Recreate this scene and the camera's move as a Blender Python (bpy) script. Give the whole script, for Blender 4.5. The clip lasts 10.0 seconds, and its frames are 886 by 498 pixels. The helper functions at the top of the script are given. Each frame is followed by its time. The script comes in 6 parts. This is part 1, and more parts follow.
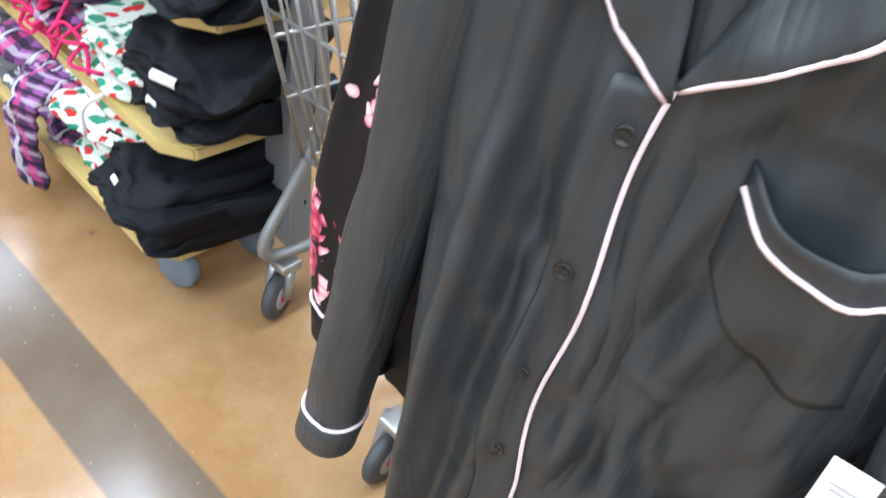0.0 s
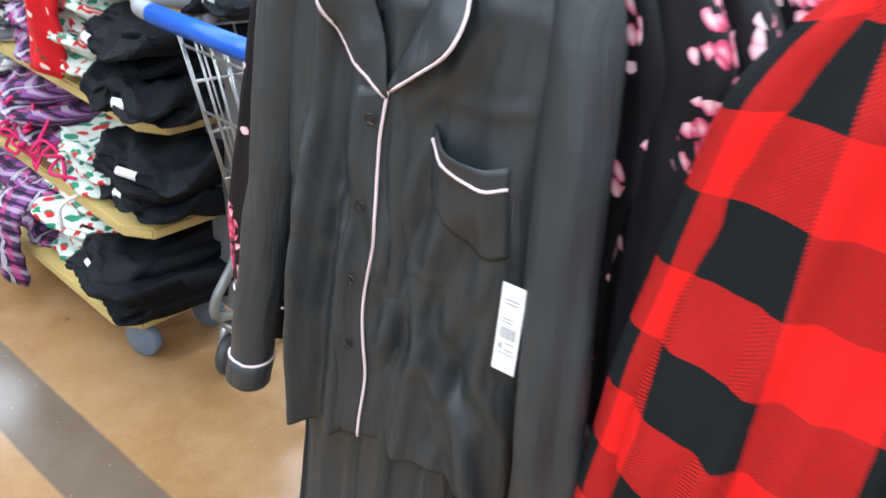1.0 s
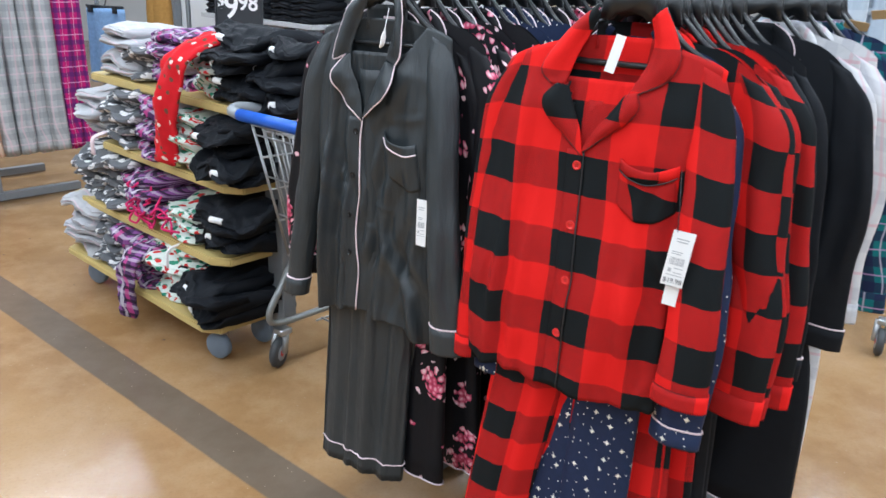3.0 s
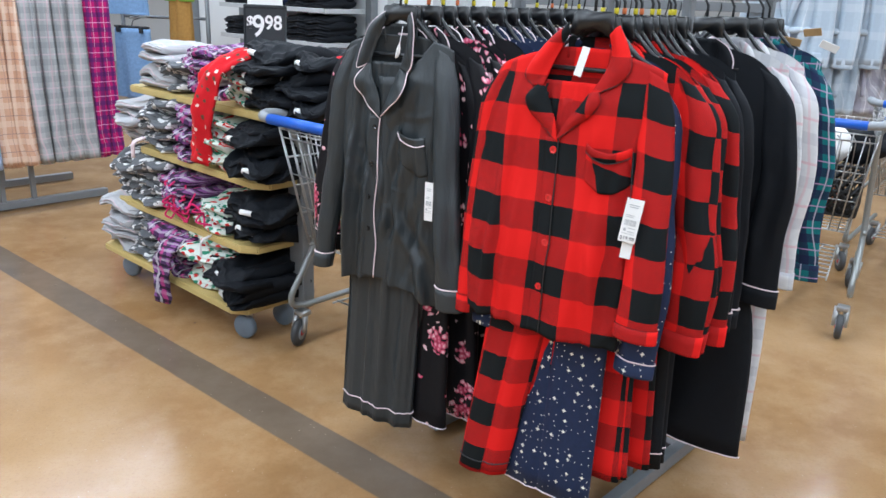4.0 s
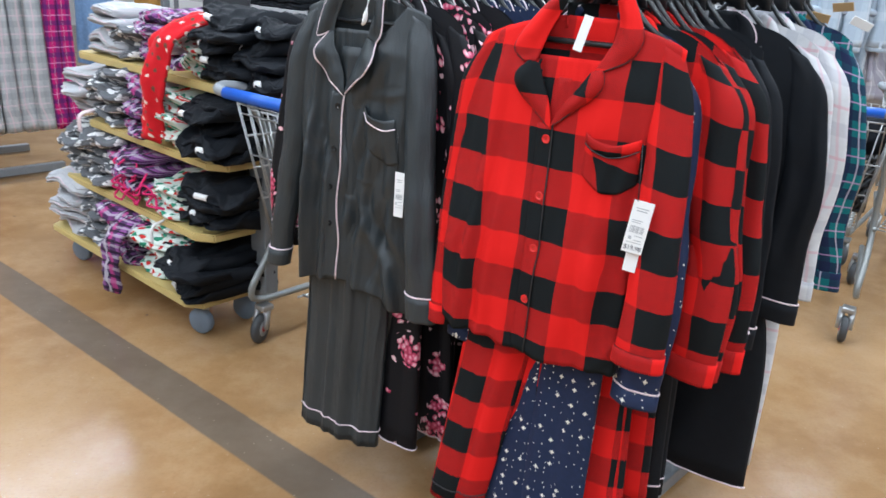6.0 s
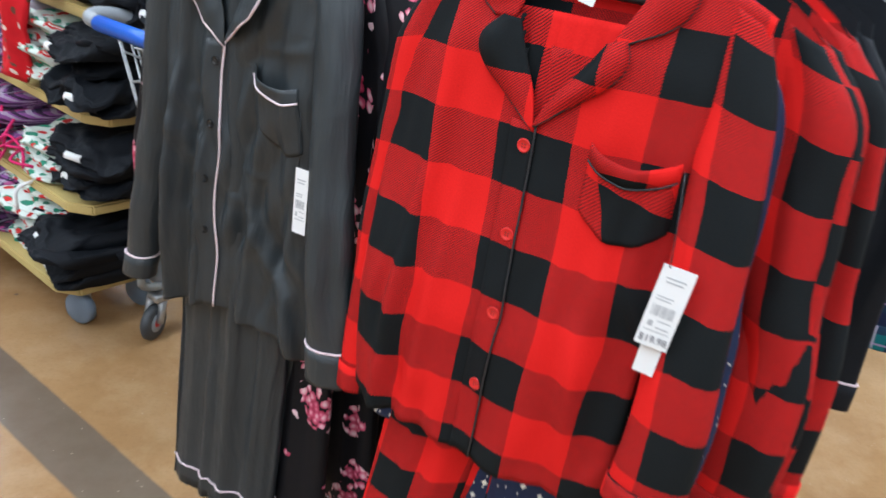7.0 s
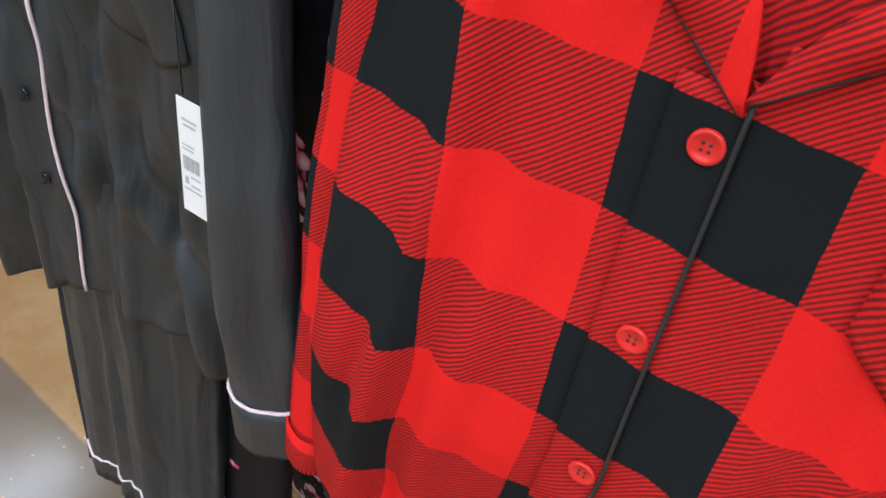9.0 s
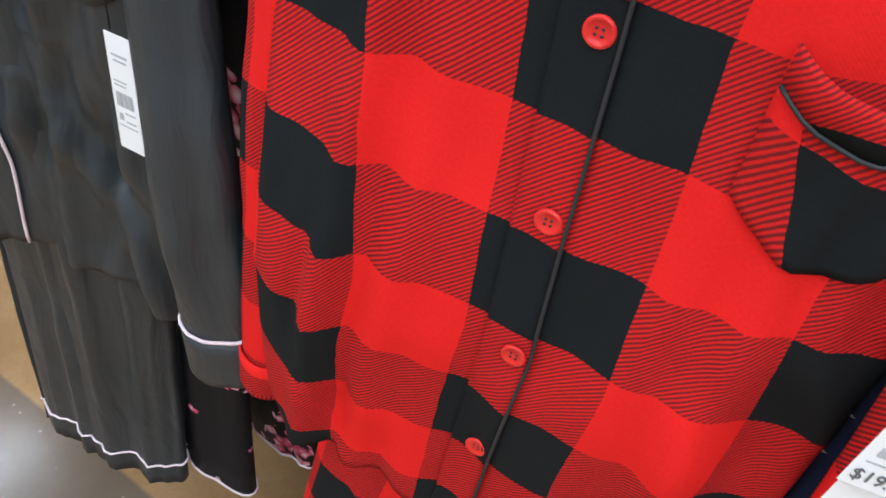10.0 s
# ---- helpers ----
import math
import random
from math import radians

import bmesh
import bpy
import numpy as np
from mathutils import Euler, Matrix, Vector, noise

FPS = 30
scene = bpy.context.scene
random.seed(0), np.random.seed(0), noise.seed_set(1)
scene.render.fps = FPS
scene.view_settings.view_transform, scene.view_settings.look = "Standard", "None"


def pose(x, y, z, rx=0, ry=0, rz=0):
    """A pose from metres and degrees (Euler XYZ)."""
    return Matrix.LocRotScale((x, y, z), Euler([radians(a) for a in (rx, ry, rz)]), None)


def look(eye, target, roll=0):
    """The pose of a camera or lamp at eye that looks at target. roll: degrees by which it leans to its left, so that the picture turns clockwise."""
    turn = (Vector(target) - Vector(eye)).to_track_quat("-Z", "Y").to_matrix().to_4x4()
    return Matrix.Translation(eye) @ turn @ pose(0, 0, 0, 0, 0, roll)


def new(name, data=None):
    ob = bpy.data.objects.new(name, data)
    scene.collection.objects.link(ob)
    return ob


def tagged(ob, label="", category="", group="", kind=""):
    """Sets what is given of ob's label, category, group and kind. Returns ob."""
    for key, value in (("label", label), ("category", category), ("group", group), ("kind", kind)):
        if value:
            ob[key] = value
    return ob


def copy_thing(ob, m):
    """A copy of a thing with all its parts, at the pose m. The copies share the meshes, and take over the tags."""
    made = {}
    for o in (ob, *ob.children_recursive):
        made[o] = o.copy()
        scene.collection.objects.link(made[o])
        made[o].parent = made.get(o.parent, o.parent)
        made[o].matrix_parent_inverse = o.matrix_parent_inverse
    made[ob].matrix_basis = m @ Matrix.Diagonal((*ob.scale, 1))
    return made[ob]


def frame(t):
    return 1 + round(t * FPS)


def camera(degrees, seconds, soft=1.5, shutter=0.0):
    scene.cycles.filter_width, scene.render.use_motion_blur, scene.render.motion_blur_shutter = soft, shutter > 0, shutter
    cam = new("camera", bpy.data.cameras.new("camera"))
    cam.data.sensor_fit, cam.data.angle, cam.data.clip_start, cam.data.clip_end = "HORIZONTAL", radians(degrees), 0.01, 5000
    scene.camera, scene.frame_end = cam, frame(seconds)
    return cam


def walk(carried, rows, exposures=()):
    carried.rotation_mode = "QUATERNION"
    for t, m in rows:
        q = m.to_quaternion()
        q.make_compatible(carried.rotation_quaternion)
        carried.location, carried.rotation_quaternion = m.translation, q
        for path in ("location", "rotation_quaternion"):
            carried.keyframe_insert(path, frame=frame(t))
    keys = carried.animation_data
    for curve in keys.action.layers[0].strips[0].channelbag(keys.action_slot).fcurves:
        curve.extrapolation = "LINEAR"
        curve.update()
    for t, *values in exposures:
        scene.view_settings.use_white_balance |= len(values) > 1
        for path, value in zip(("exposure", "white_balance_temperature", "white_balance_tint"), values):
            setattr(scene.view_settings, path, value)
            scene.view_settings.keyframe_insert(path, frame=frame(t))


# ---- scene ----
cam = camera(60.0, 10.0, shutter=0.4)
PATH = [
    (0, (0.094, 0.084, 1.381), (0.126, 1.625, 0.106), 10.1),
    (0.5, (0.139, -0.014, 1.43), (0.195, 1.612, 0.266), 7.2),
    (1, (0.254, -0.317, 1.472), (0.322, 1.407, 0.46), 5.8),
    (1.5, (0.327, -0.539, 1.494), (0.321, 1.263, 0.627), 3.7),
    (2, (0.442, -0.838, 1.489), (0.419, 0.999, 0.699), 3.1),
    (2.5, (0.449, -1.097, 1.514), (0.414, 0.766, 0.786), 2.3),
    (4, (0.455, -1.754, 1.539), (0.413, 0.144, 0.909), 2.3),
    (4.5, (0.479, -1.826, 1.54), (0.42, 0.073, 0.914), 2.3),
    (5, (0.488, -1.827, 1.537), (0.422, 0.07, 0.908), 2.3),
    (6.5, (0.47, -1.128, 1.48), (0.538, 0.727, 0.736), 5.5),
    (7, (0.535, -0.817, 1.456), (0.644, 1.002, 0.633), 8.2),
    (7.5, (0.511, -0.44, 1.438), (0.637, 1.316, 0.488), 9.7),
    (8, (0.517, -0.225, 1.414), (0.637, 1.442, 0.316), 10.8),
    (8.5, (0.54, -0.174, 1.393), (0.655, 1.416, 0.186), 10.3),
    (9, (0.528, -0.177, 1.365), (0.689, 1.346, 0.078), 9.9),
    (9.5, (0.537, -0.212, 1.367), (0.76, 1.265, 0.038), 9.9),
    (10, (0.541, -0.228, 1.36), (0.834, 1.222, 0.014), 9.9),
]
LIGHTNESS = [(0.0, 0.95), (0.5, 1.0), (1.0, 0.72), (1.5, 0.45), (2.5, 0.3), (4.5, 0.25), (6.5, 0.28), (7.5, 0.3), (9.0, 0.3), (10.0, 0.3)]
walk(cam, [(t, look(eye, target, roll)) for t, eye, target, roll in PATH], [(t, stops, 5700.0, 8.0) for t, stops in LIGHTNESS])

# ---- world and light ----
world = bpy.data.worlds.new("store_air")
scene.world = world
world.use_nodes = True
world.node_tree.nodes["Background"].inputs[0].default_value = (0.9, 0.95, 1.0, 1)
world.node_tree.nodes["Background"].inputs[1].default_value = 0.05

# store grid: a runs along the aisle stripe, b away from it
GRID = -42.0
AX = Vector((math.cos(radians(GRID)), math.sin(radians(GRID)), 0))
BX = Vector((-AX.y, AX.x, 0))


def ab(a, b, z=0.0):
    return AX * a + BX * b + Vector((0, 0, z))


LAMP_POWER = 95.0
CEIL = 4.6


def ceiling_lamp(a, b, length, power):
    d = bpy.data.lights.new("tube_light", "AREA")
    d.shape, d.size, d.size_y, d.energy = "RECTANGLE", length, 0.16, power
    d.color = (0.93, 0.97, 1.0)
    o = new("ceiling_tube_light", d)
    o.matrix_world = Matrix.Translation(ab(a, b, CEIL - 0.16)) @ pose(0, 0, 0, 0, 0, GRID + 90)
    return o


for aa in (-6.9, -3.7, -0.5, 2.7, 5.9):
    for bb in (-6.0, -1.9, 2.2, 6.3):
        ceiling_lamp(aa, bb, 3.6, LAMP_POWER)


# ---- materials ----
class Nodes:
    def __init__(self, name):
        self.mat = bpy.data.materials.new(name)
        self.mat.use_nodes = True
        self.t = self.mat.node_tree
        self.bsdf = self.t.nodes["Principled BSDF"]

    def put(self, sock, v):
        if isinstance(v, bpy.types.NodeSocket):
            self.t.links.new(v, sock)
        elif isinstance(v, (tuple, list)):
            sock.default_value = (*v, 1) if len(v) == 3 and len(sock.default_value) == 4 else v
        else:
            sock.default_value = v

    def math(self, op, a, b=0.0, c=0.0, clamp=False):
        n = self.t.nodes.new("ShaderNodeMath")
        n.operation, n.use_clamp = op, clamp
        self.put(n.inputs[0], a)
        self.put(n.inputs[1], b)
        self.put(n.inputs[2], c)
        return n.outputs[0]

    def mix(self, f, a, b):
        n = self.t.nodes.new("ShaderNodeMix")
        n.data_type = "RGBA"
        self.put(n.inputs[0], f)
        self.put(n.inputs[6], a)
        self.put(n.inputs[7], b)
        return n.outputs[2]

    def noise(self, vec, scale, detail=3.0, rough=0.55, out=0):
        n = self.t.nodes.new("ShaderNodeTexNoise")
        self.put(n.inputs["Vector"], vec)
        n.inputs["Scale"].default_value, n.inputs["Detail"].default_value = scale, detail
        n.inputs["Roughness"].default_value = rough
        return n.outputs[out]

    def voronoi(self, vec, scale, feature="F1", rand=1.0, dim="3D"):
        n = self.t.nodes.new("ShaderNodeTexVoronoi")
        n.voronoi_dimensions, n.feature = dim, feature
        self.put(n.inputs["Vector"], vec)
        n.inputs["Scale"].default_value = scale
        n.inputs["Randomness"].default_value = rand
        return n

    def uv(self):
        n = self.t.nodes.new("ShaderNodeUVMap")
        n.uv_map = "UVMap"
        return n.outputs[0]

    def obj(self):
        return self.t.nodes.new("ShaderNodeTexCoord").outputs["Object"]

    def world(self):
        return self.t.nodes.new("ShaderNodeNewGeometry").outputs["Position"]

    def split(self, vec):
        n = self.t.nodes.new("ShaderNodeSeparateXYZ")
        self.put(n.inputs[0], vec)
        return n.outputs

    def join(self, x, y, z=0.0):
        n = self.t.nodes.new("ShaderNodeCombineXYZ")
        for s, v in zip(n.inputs, (x, y, z)):
            self.put(s, v)
        return n.outputs[0]

    def vec(self, op, a, b=(0, 0, 0), scale=1.0):
        n = self.t.nodes.new("ShaderNodeVectorMath")
        n.operation = op
        self.put(n.inputs[0], a)
        self.put(n.inputs[1], b)
        n.inputs[3].default_value = scale
        return n.outputs[0]

    def ramp(self, v, lo, hi):
        n = self.t.nodes.new("ShaderNodeMapRange")
        n.clamp = True
        self.put(n.inputs[0], v)
        n.inputs[1].default_value, n.inputs[2].default_value = lo, hi
        return n.outputs[0]

    def random(self):
        return self.t.nodes.new("ShaderNodeObjectInfo").outputs["Random"]

    def bump(self, h, strength, dist):
        n = self.t.nodes.new("ShaderNodeBump")
        n.inputs["Strength"].default_value, n.inputs["Distance"].default_value = strength, dist
        self.put(n.inputs["Height"], h)
        self.put(self.bsdf.inputs["Normal"], n.outputs[0])

    def done(self, colour, rough=0.6, metal=0.0, spec=0.5, sheen=0.0, coat=0.0):
        b = self.bsdf.inputs
        self.put(b["Base Color"], colour)
        self.put(b["Roughness"], rough)
        self.put(b["Metallic"], metal)
        self.put(b["Specular IOR Level"], spec)
        b["Sheen Weight"].default_value = sheen
        b["Sheen Roughness"].default_value = 0.4
        b["Coat Weight"].default_value = coat
        return self.mat


def plain(name, colour, rough=0.5, metal=0.0, spec=0.5, vary=0.12, scale=30.0, bump=0.0):
    n = Nodes(name)
    f = n.noise(n.obj(), scale, 4)
    dark = tuple(c * (1 - vary) for c in colour)
    light = tuple(min(1, c * (1 + vary)) for c in colour)
    col = n.mix(f, dark, light)
    r = n.math("MULTIPLY_ADD", n.noise(n.obj(), scale * 0.3, 3), 0.2, rough - 0.1)
    if bump:
        n.bump(f, bump, 0.002)
    return n.done(col, r, metal, spec)


def weave(n, uv, strength=0.25, pitch=900.0):
    x, y, _ = n.split(uv)
    w = n.math("MULTIPLY", n.math("SINE", n.math("MULTIPLY", x, pitch)), n.math("SINE", n.math("MULTIPLY", y, pitch)))
    h = n.math("MULTIPLY_ADD", n.noise(uv, 160, 3), 2.0, w)
    n.bump(h, strength, 0.0008)


def cell(n, v, period, lo, hi):
    """1 where v, folded into its period, lies between lo and hi."""
    m = n.math("FLOORED_MODULO", v, period)
    return n.math("MULTIPLY", n.math("GREATER_THAN", m, lo), n.math("LESS_THAN", m, hi))


def buffalo():
    n = Nodes("buffalo_plaid_knit")
    uv = n.uv()
    x, z, _ = n.split(uv)
    wob = n.math("MULTIPLY_ADD", n.noise(uv, 60, 2), 0.002, -0.001)
    x, z = n.math("ADD", x, wob), n.math("ADD", z, wob)
    cx, cz = cell(n, n.math("ADD", x, 0.044), 0.174, 0.0, 0.087), cell(n, n.math("ADD", z, -1.127), 0.156, 0.0, 0.078)
    both, one = n.math("MULTIPLY", cx, cz), n.math("MAXIMUM", cx, cz)
    diag = n.math("ADD", n.math("MULTIPLY", x, -0.95), z)
    lines = n.math("GREATER_THAN", n.math("FLOORED_MODULO", diag, 0.0040), 0.0020)
    half = n.math("MULTIPLY", one, n.math("MULTIPLY_ADD", lines, 0.62, 0.16))
    f = n.math("MAXIMUM", both, half)
    fuzz = n.noise(uv, 420, 3)
    red = n.mix(fuzz, (0.58, 0.010, 0.009), (0.78, 0.018, 0.014))
    black = n.mix(fuzz, (0.0062, 0.0080, 0.0088), (0.0135, 0.0158, 0.0172))
    weave(n, uv, 0.06, 2600)
    return n.done(n.mix(f, red, black), 0.8, 0, 0.12, 0.0)


def satin():
    n = Nodes("charcoal_satin")
    uv = n.uv()
    f = n.noise(uv, 14, 4)
    x, z, _ = n.split(uv)
    warp = n.math("MULTIPLY", n.noise(uv, 6, 2), 0.05)
    long_folds = n.noise(n.join(n.math("MULTIPLY", n.math("ADD", x, warp), 38.0), n.math("MULTIPLY", z, 4.0)), 1.0, 3, 0.5)
    # small sharp creases that run askew
    bent = n.vec("ADD", uv, n.vec("SCALE", n.noise(uv, 9, 2, out=1), scale=0.06))
    bx, bz, _ = n.split(bent)
    ridge = n.math("ABSOLUTE", n.math("SUBTRACT", n.noise(n.join(n.math("ADD", n.math("MULTIPLY", bx, 9.0), n.math("MULTIPLY", bz, 9.0)), n.math("MULTIPLY", bz, 26.0)), 1.0, 2, 0.5), 0.5))
    sharp = n.math("MULTIPLY", n.math("SUBTRACT", 1.0, n.ramp(ridge, 0.0, 0.07)), n.ramp(n.noise(uv, 7, 2), 0.45, 0.65))
    h = n.math("ADD", n.math("MULTIPLY", long_folds, 0.42), n.math("MULTIPLY", sharp, 0.025))
    n.bump(n.math("ADD", h, n.math("MULTIPLY", n.noise(uv, 900, 2), 0.012)), 1.0, 0.013)
    col = n.mix(f, (0.0215, 0.0268, 0.0298), (0.0345, 0.0418, 0.0458))
    return n.done(col, n.math("MULTIPLY_ADD", n.noise(uv, 40, 3), 0.14, 0.42), 0, 0.50, 0.0)


def jersey(name, colour, vary=0.25, rough=0.85, spec=0.15):
    n = Nodes(name)
    uv = n.uv()
    f = n.noise(uv, 45, 5)
    weave(n, uv, 0.25, 1400)
    return n.done(n.mix(f, tuple(c * (1 - vary) for c in colour), tuple(c * (1 + vary) for c in colour)), rough, 0, spec, 0.0)


def floral(name, ground, scale=6.8, keep=0.06, size=0.070):
    """Scattered peony-like blossoms made of many petals, and loose petals between them."""
    n = Nodes(name)
    own = n.random()
    uv = n.vec("ADD", n.uv(), n.join(n.math("MULTIPLY", own, 7.3), n.math("MULTIPLY", own, 3.7)))
    v = n.voronoi(uv, scale, rand=0.8, dim="2D")
    d = n.vec("SUBTRACT", uv, v.outputs["Position"])
    dx, dy, _ = n.split(d)
    r = n.math("SQRT", n.math("ADD", n.math("MULTIPLY", dx, dx), n.math("MULTIPLY", dy, dy)))
    rr, gg, _ = n.split(v.outputs["Color"])
    pet = n.voronoi(n.vec("ADD", uv, n.vec("SCALE", n.noise(uv, 45, 2, out=1), scale=0.010)), 62.0, rand=0.9, dim="2D")
    pr, pg, _ = n.split(pet.outputs["Color"])
    lim = n.math("MULTIPLY", n.math("MULTIPLY_ADD", pr, 0.75, 0.42), n.math("MULTIPLY_ADD", gg, size * 0.5, size * 0.62))
    inside = n.math("MULTIPLY", n.math("LESS_THAN", r, lim), n.math("GREATER_THAN", rr, keep))
    inside = n.math("MULTIPLY", inside, n.math("LESS_THAN", pet.outputs["Distance"], 0.62))
    loose = n.math("MULTIPLY", n.math("GREATER_THAN", pg, 0.975), n.math("LESS_THAN", pet.outputs["Distance"], 0.45))
    inside = n.math("MAXIMUM", inside, loose)
    tone = n.math("ADD", n.math("MULTIPLY", pet.outputs["Distance"], -1.1), n.math("MULTIPLY_ADD", pr, 0.5, 0.45))
    tone = n.math("ADD", tone, n.math("MULTIPLY", n.math("DIVIDE", r, size), 0.45))
    pink = n.mix(n.ramp(tone, 0.05, 0.55), (0.30, 0.012, 0.045), (0.62, 0.10, 0.19))
    pink = n.mix(n.ramp(tone, 0.50, 1.0), pink, (0.82, 0.60, 0.64))
    weave(n, uv, 0.15, 1800)
    return n.done(n.mix(inside, ground, pink), 0.6, 0, 0.2, 0.0)


def stars(name, ground, ink=(0.85, 0.83, 0.72), scale=27.0, keep=0.40, size=0.0080):
    n = Nodes(name)
    uv = n.uv()
    total = None
    for sc, kp, sz in ((scale, keep, size), (scale * 1.9, 0.5, 0.0016)):
        v = n.voronoi(uv, sc, rand=0.7, dim="2D")
        d = n.vec("SUBTRACT", uv, v.outputs["Position"])
        x, y, _ = n.split(d)
        s = n.math("ADD", n.math("POWER", n.math("ABSOLUTE", x), 0.62), n.math("POWER", n.math("ABSOLUTE", y), 0.62))
        if sz < 0.003:
            s = n.math("POWER", n.math("SQRT", n.math("ADD", n.math("MULTIPLY", x, x), n.math("MULTIPLY", y, y))), 0.62)
        rr, _, _ = n.split(v.outputs["Color"])
        m = n.math("MULTIPLY", n.math("LESS_THAN", s, sz ** 0.62), n.math("GREATER_THAN", rr, kp))
        total = m if total is None else n.math("MAXIMUM", total, m)
    f = n.noise(uv, 70, 3)
    weave(n, uv, 0.15, 1800)
    g = n.mix(f, tuple(c * 0.8 for c in ground), tuple(c * 1.25 for c in ground))
    return n.done(n.mix(total, g, ink), 0.7, 0, 0.3, 0.05)


def tartan(name, ground, bands, soft=0.5):
    """bands: (axis, period, start, width, colour, strength)."""
    n = Nodes(name)
    uv = n.uv()
    x, z, _ = n.split(uv)
    col = n.mix(n.noise(uv, 50, 4), tuple(c * 0.88 for c in ground), tuple(min(1, c * 1.1) for c in ground))
    for axis, period, start, width, colour, strength in bands:
        m = cell(n, x if axis == "x" else z, period, start, start + width)
        thread = n.math("MULTIPLY_ADD", n.noise(uv, 500, 2), 0.5, 0.75)
        col = n.mix(n.math("MULTIPLY", n.math("MULTIPLY", m, strength), thread, clamp=True), col, colour)
    weave(n, uv, 0.2, 1500)
    return n.done(col, 0.85, 0, 0.2, 0.05)


def blots(name, ground, inks, scale=26.0, cover=0.36):
    """A ground with scattered printed figures in a few inks."""
    n = Nodes(name)
    uv = n.uv()
    col = n.mix(n.noise(uv, 40, 3), tuple(c * 0.85 for c in ground), tuple(min(1, c * 1.1) for c in ground))
    for i, ink in enumerate(inks):
        p = n.vec("ADD", uv, (0.37 * i, 0.61 * i, 0))
        v = n.voronoi(n.vec("ADD", p, n.vec("SCALE", n.noise(p, 50, 2, out=1), scale=0.012)), scale, rand=1.0, dim="2D")
        rr, _, _ = n.split(v.outputs["Color"])
        m = n.math("MULTIPLY", n.math("LESS_THAN", v.outputs["Distance"], cover), n.math("GREATER_THAN", rr, 0.45))
        col = n.mix(m, col, ink)
    weave(n, uv, 0.25, 1400)
    return n.done(col, 0.85, 0, 0.2, 0.05)


def concrete():
    n = Nodes("polished_stained_concrete")
    w = n.world()
    big, mid, fine = n.noise(w, 0.9, 5, 0.6), n.noise(w, 5.0, 6, 0.65), n.noise(w, 90.0, 4, 0.7)
    col = n.mix(n.ramp(big, 0.35, 0.68), (0.235, 0.128, 0.050), (0.37, 0.232, 0.112))
    col = n.mix(n.math("MULTIPLY", n.ramp(mid, 0.45, 0.75), 0.5), col, (0.42, 0.28, 0.155))
    col = n.mix(n.math("MULTIPLY", n.ramp(fine, 0.5, 0.72), 0.25), col, (0.16, 0.09, 0.045))
    # darker cut band that crosses the floor
    bx = n.vec("SUBTRACT", w, (-0.608, 1.094, 0))
    d = n.t.nodes.new("ShaderNodeVectorMath")
    d.operation = "DOT_PRODUCT"
    n.put(d.inputs[0], bx)
    d.inputs[1].default_value = (math.sin(radians(38.4)), math.cos(radians(38.4)), 0)
    off = n.math("ABSOLUTE", n.math("ADD", d.outputs["Value"], n.math("MULTIPLY_ADD", mid, 0.012, -0.006)))
    inband = n.ramp(off, 0.087, 0.079)
    grey = n.mix(mid, (0.085, 0.062, 0.042), (0.16, 0.128, 0.096))
    col = n.mix(n.math("MULTIPLY", inband, 0.93), col, grey)
    # specks and scuffs
    v = n.voronoi(w, 9.0)
    rr, _, _ = n.split(v.outputs["Color"])
    speck = n.math("MULTIPLY", n.math("LESS_THAN", n.math("ADD", v.outputs["Distance"], n.math("MULTIPLY", fine, 0.12)), 0.13), n.math("GREATER_THAN", rr, 0.86))
    col = n.mix(n.math("MULTIPLY", speck, 0.6), col, (0.09, 0.075, 0.06))
    grit = n.voronoi(w, 60.0)
    gr, _, _ = n.split(grit.outputs["Color"])
    col = n.mix(n.math("MULTIPLY", n.math("MULTIPLY", n.math("LESS_THAN", grit.outputs["Distance"], 0.16), n.math("GREATER_THAN", gr, 0.95)), 0.35), col, (0.45, 0.36, 0.25))
    n.bump(n.math("ADD", n.math("MULTIPLY", mid, 0.6), n.math("MULTIPLY", fine, 0.15)), 0.05, 0.01)
    rough = n.math("MULTIPLY_ADD", mid, 0.16, 0.10)
    return n.done(col, rough, 0, 0.32)


M = {}
M["plaid"] = buffalo()
M["satin"] = satin()
M["black"] = jersey("black_jersey", (0.0080, 0.0095, 0.0125), 0.25, 0.66, 0.16)
M["floral"] = floral("black_floral_satin", (0.007, 0.007, 0.009), 7.0, 0.36, 0.058)
M["navy"] = stars("navy_star_print", (0.012, 0.022, 0.062))
M["navyplain"] = jersey("navy_jersey", (0.012, 0.020, 0.055))
M["whiteplaid"] = tartan("white_grey_plaid", (0.58, 0.58, 0.59), [("x", 0.11, 0, 0.03, (0.36, 0.37, 0.42), 0.35), ("z", 0.13, 0, 0.035, (0.36, 0.36, 0.41), 0.35), ("z", 0.13, 0.07, 0.008, (0.6, 0.3, 0.35), 0.5), ("x", 0.11, 0.06, 0.008, (0.6, 0.32, 0.36), 0.4)])
M["teal"] = tartan("teal_navy_plaid", (0.012, 0.13, 0.14), [("x", 0.07, 0, 0.028, (0.012, 0.015, 0.05), 0.85), ("z", 0.07, 0, 0.028, (0.012, 0.015, 0.05), 0.85), ("x", 0.07, 0.045, 0.004, (0.55, 0.5, 0.6), 0.6), ("z", 0.07, 0.045, 0.004, (0.5, 0.3, 0.5), 0.6)])
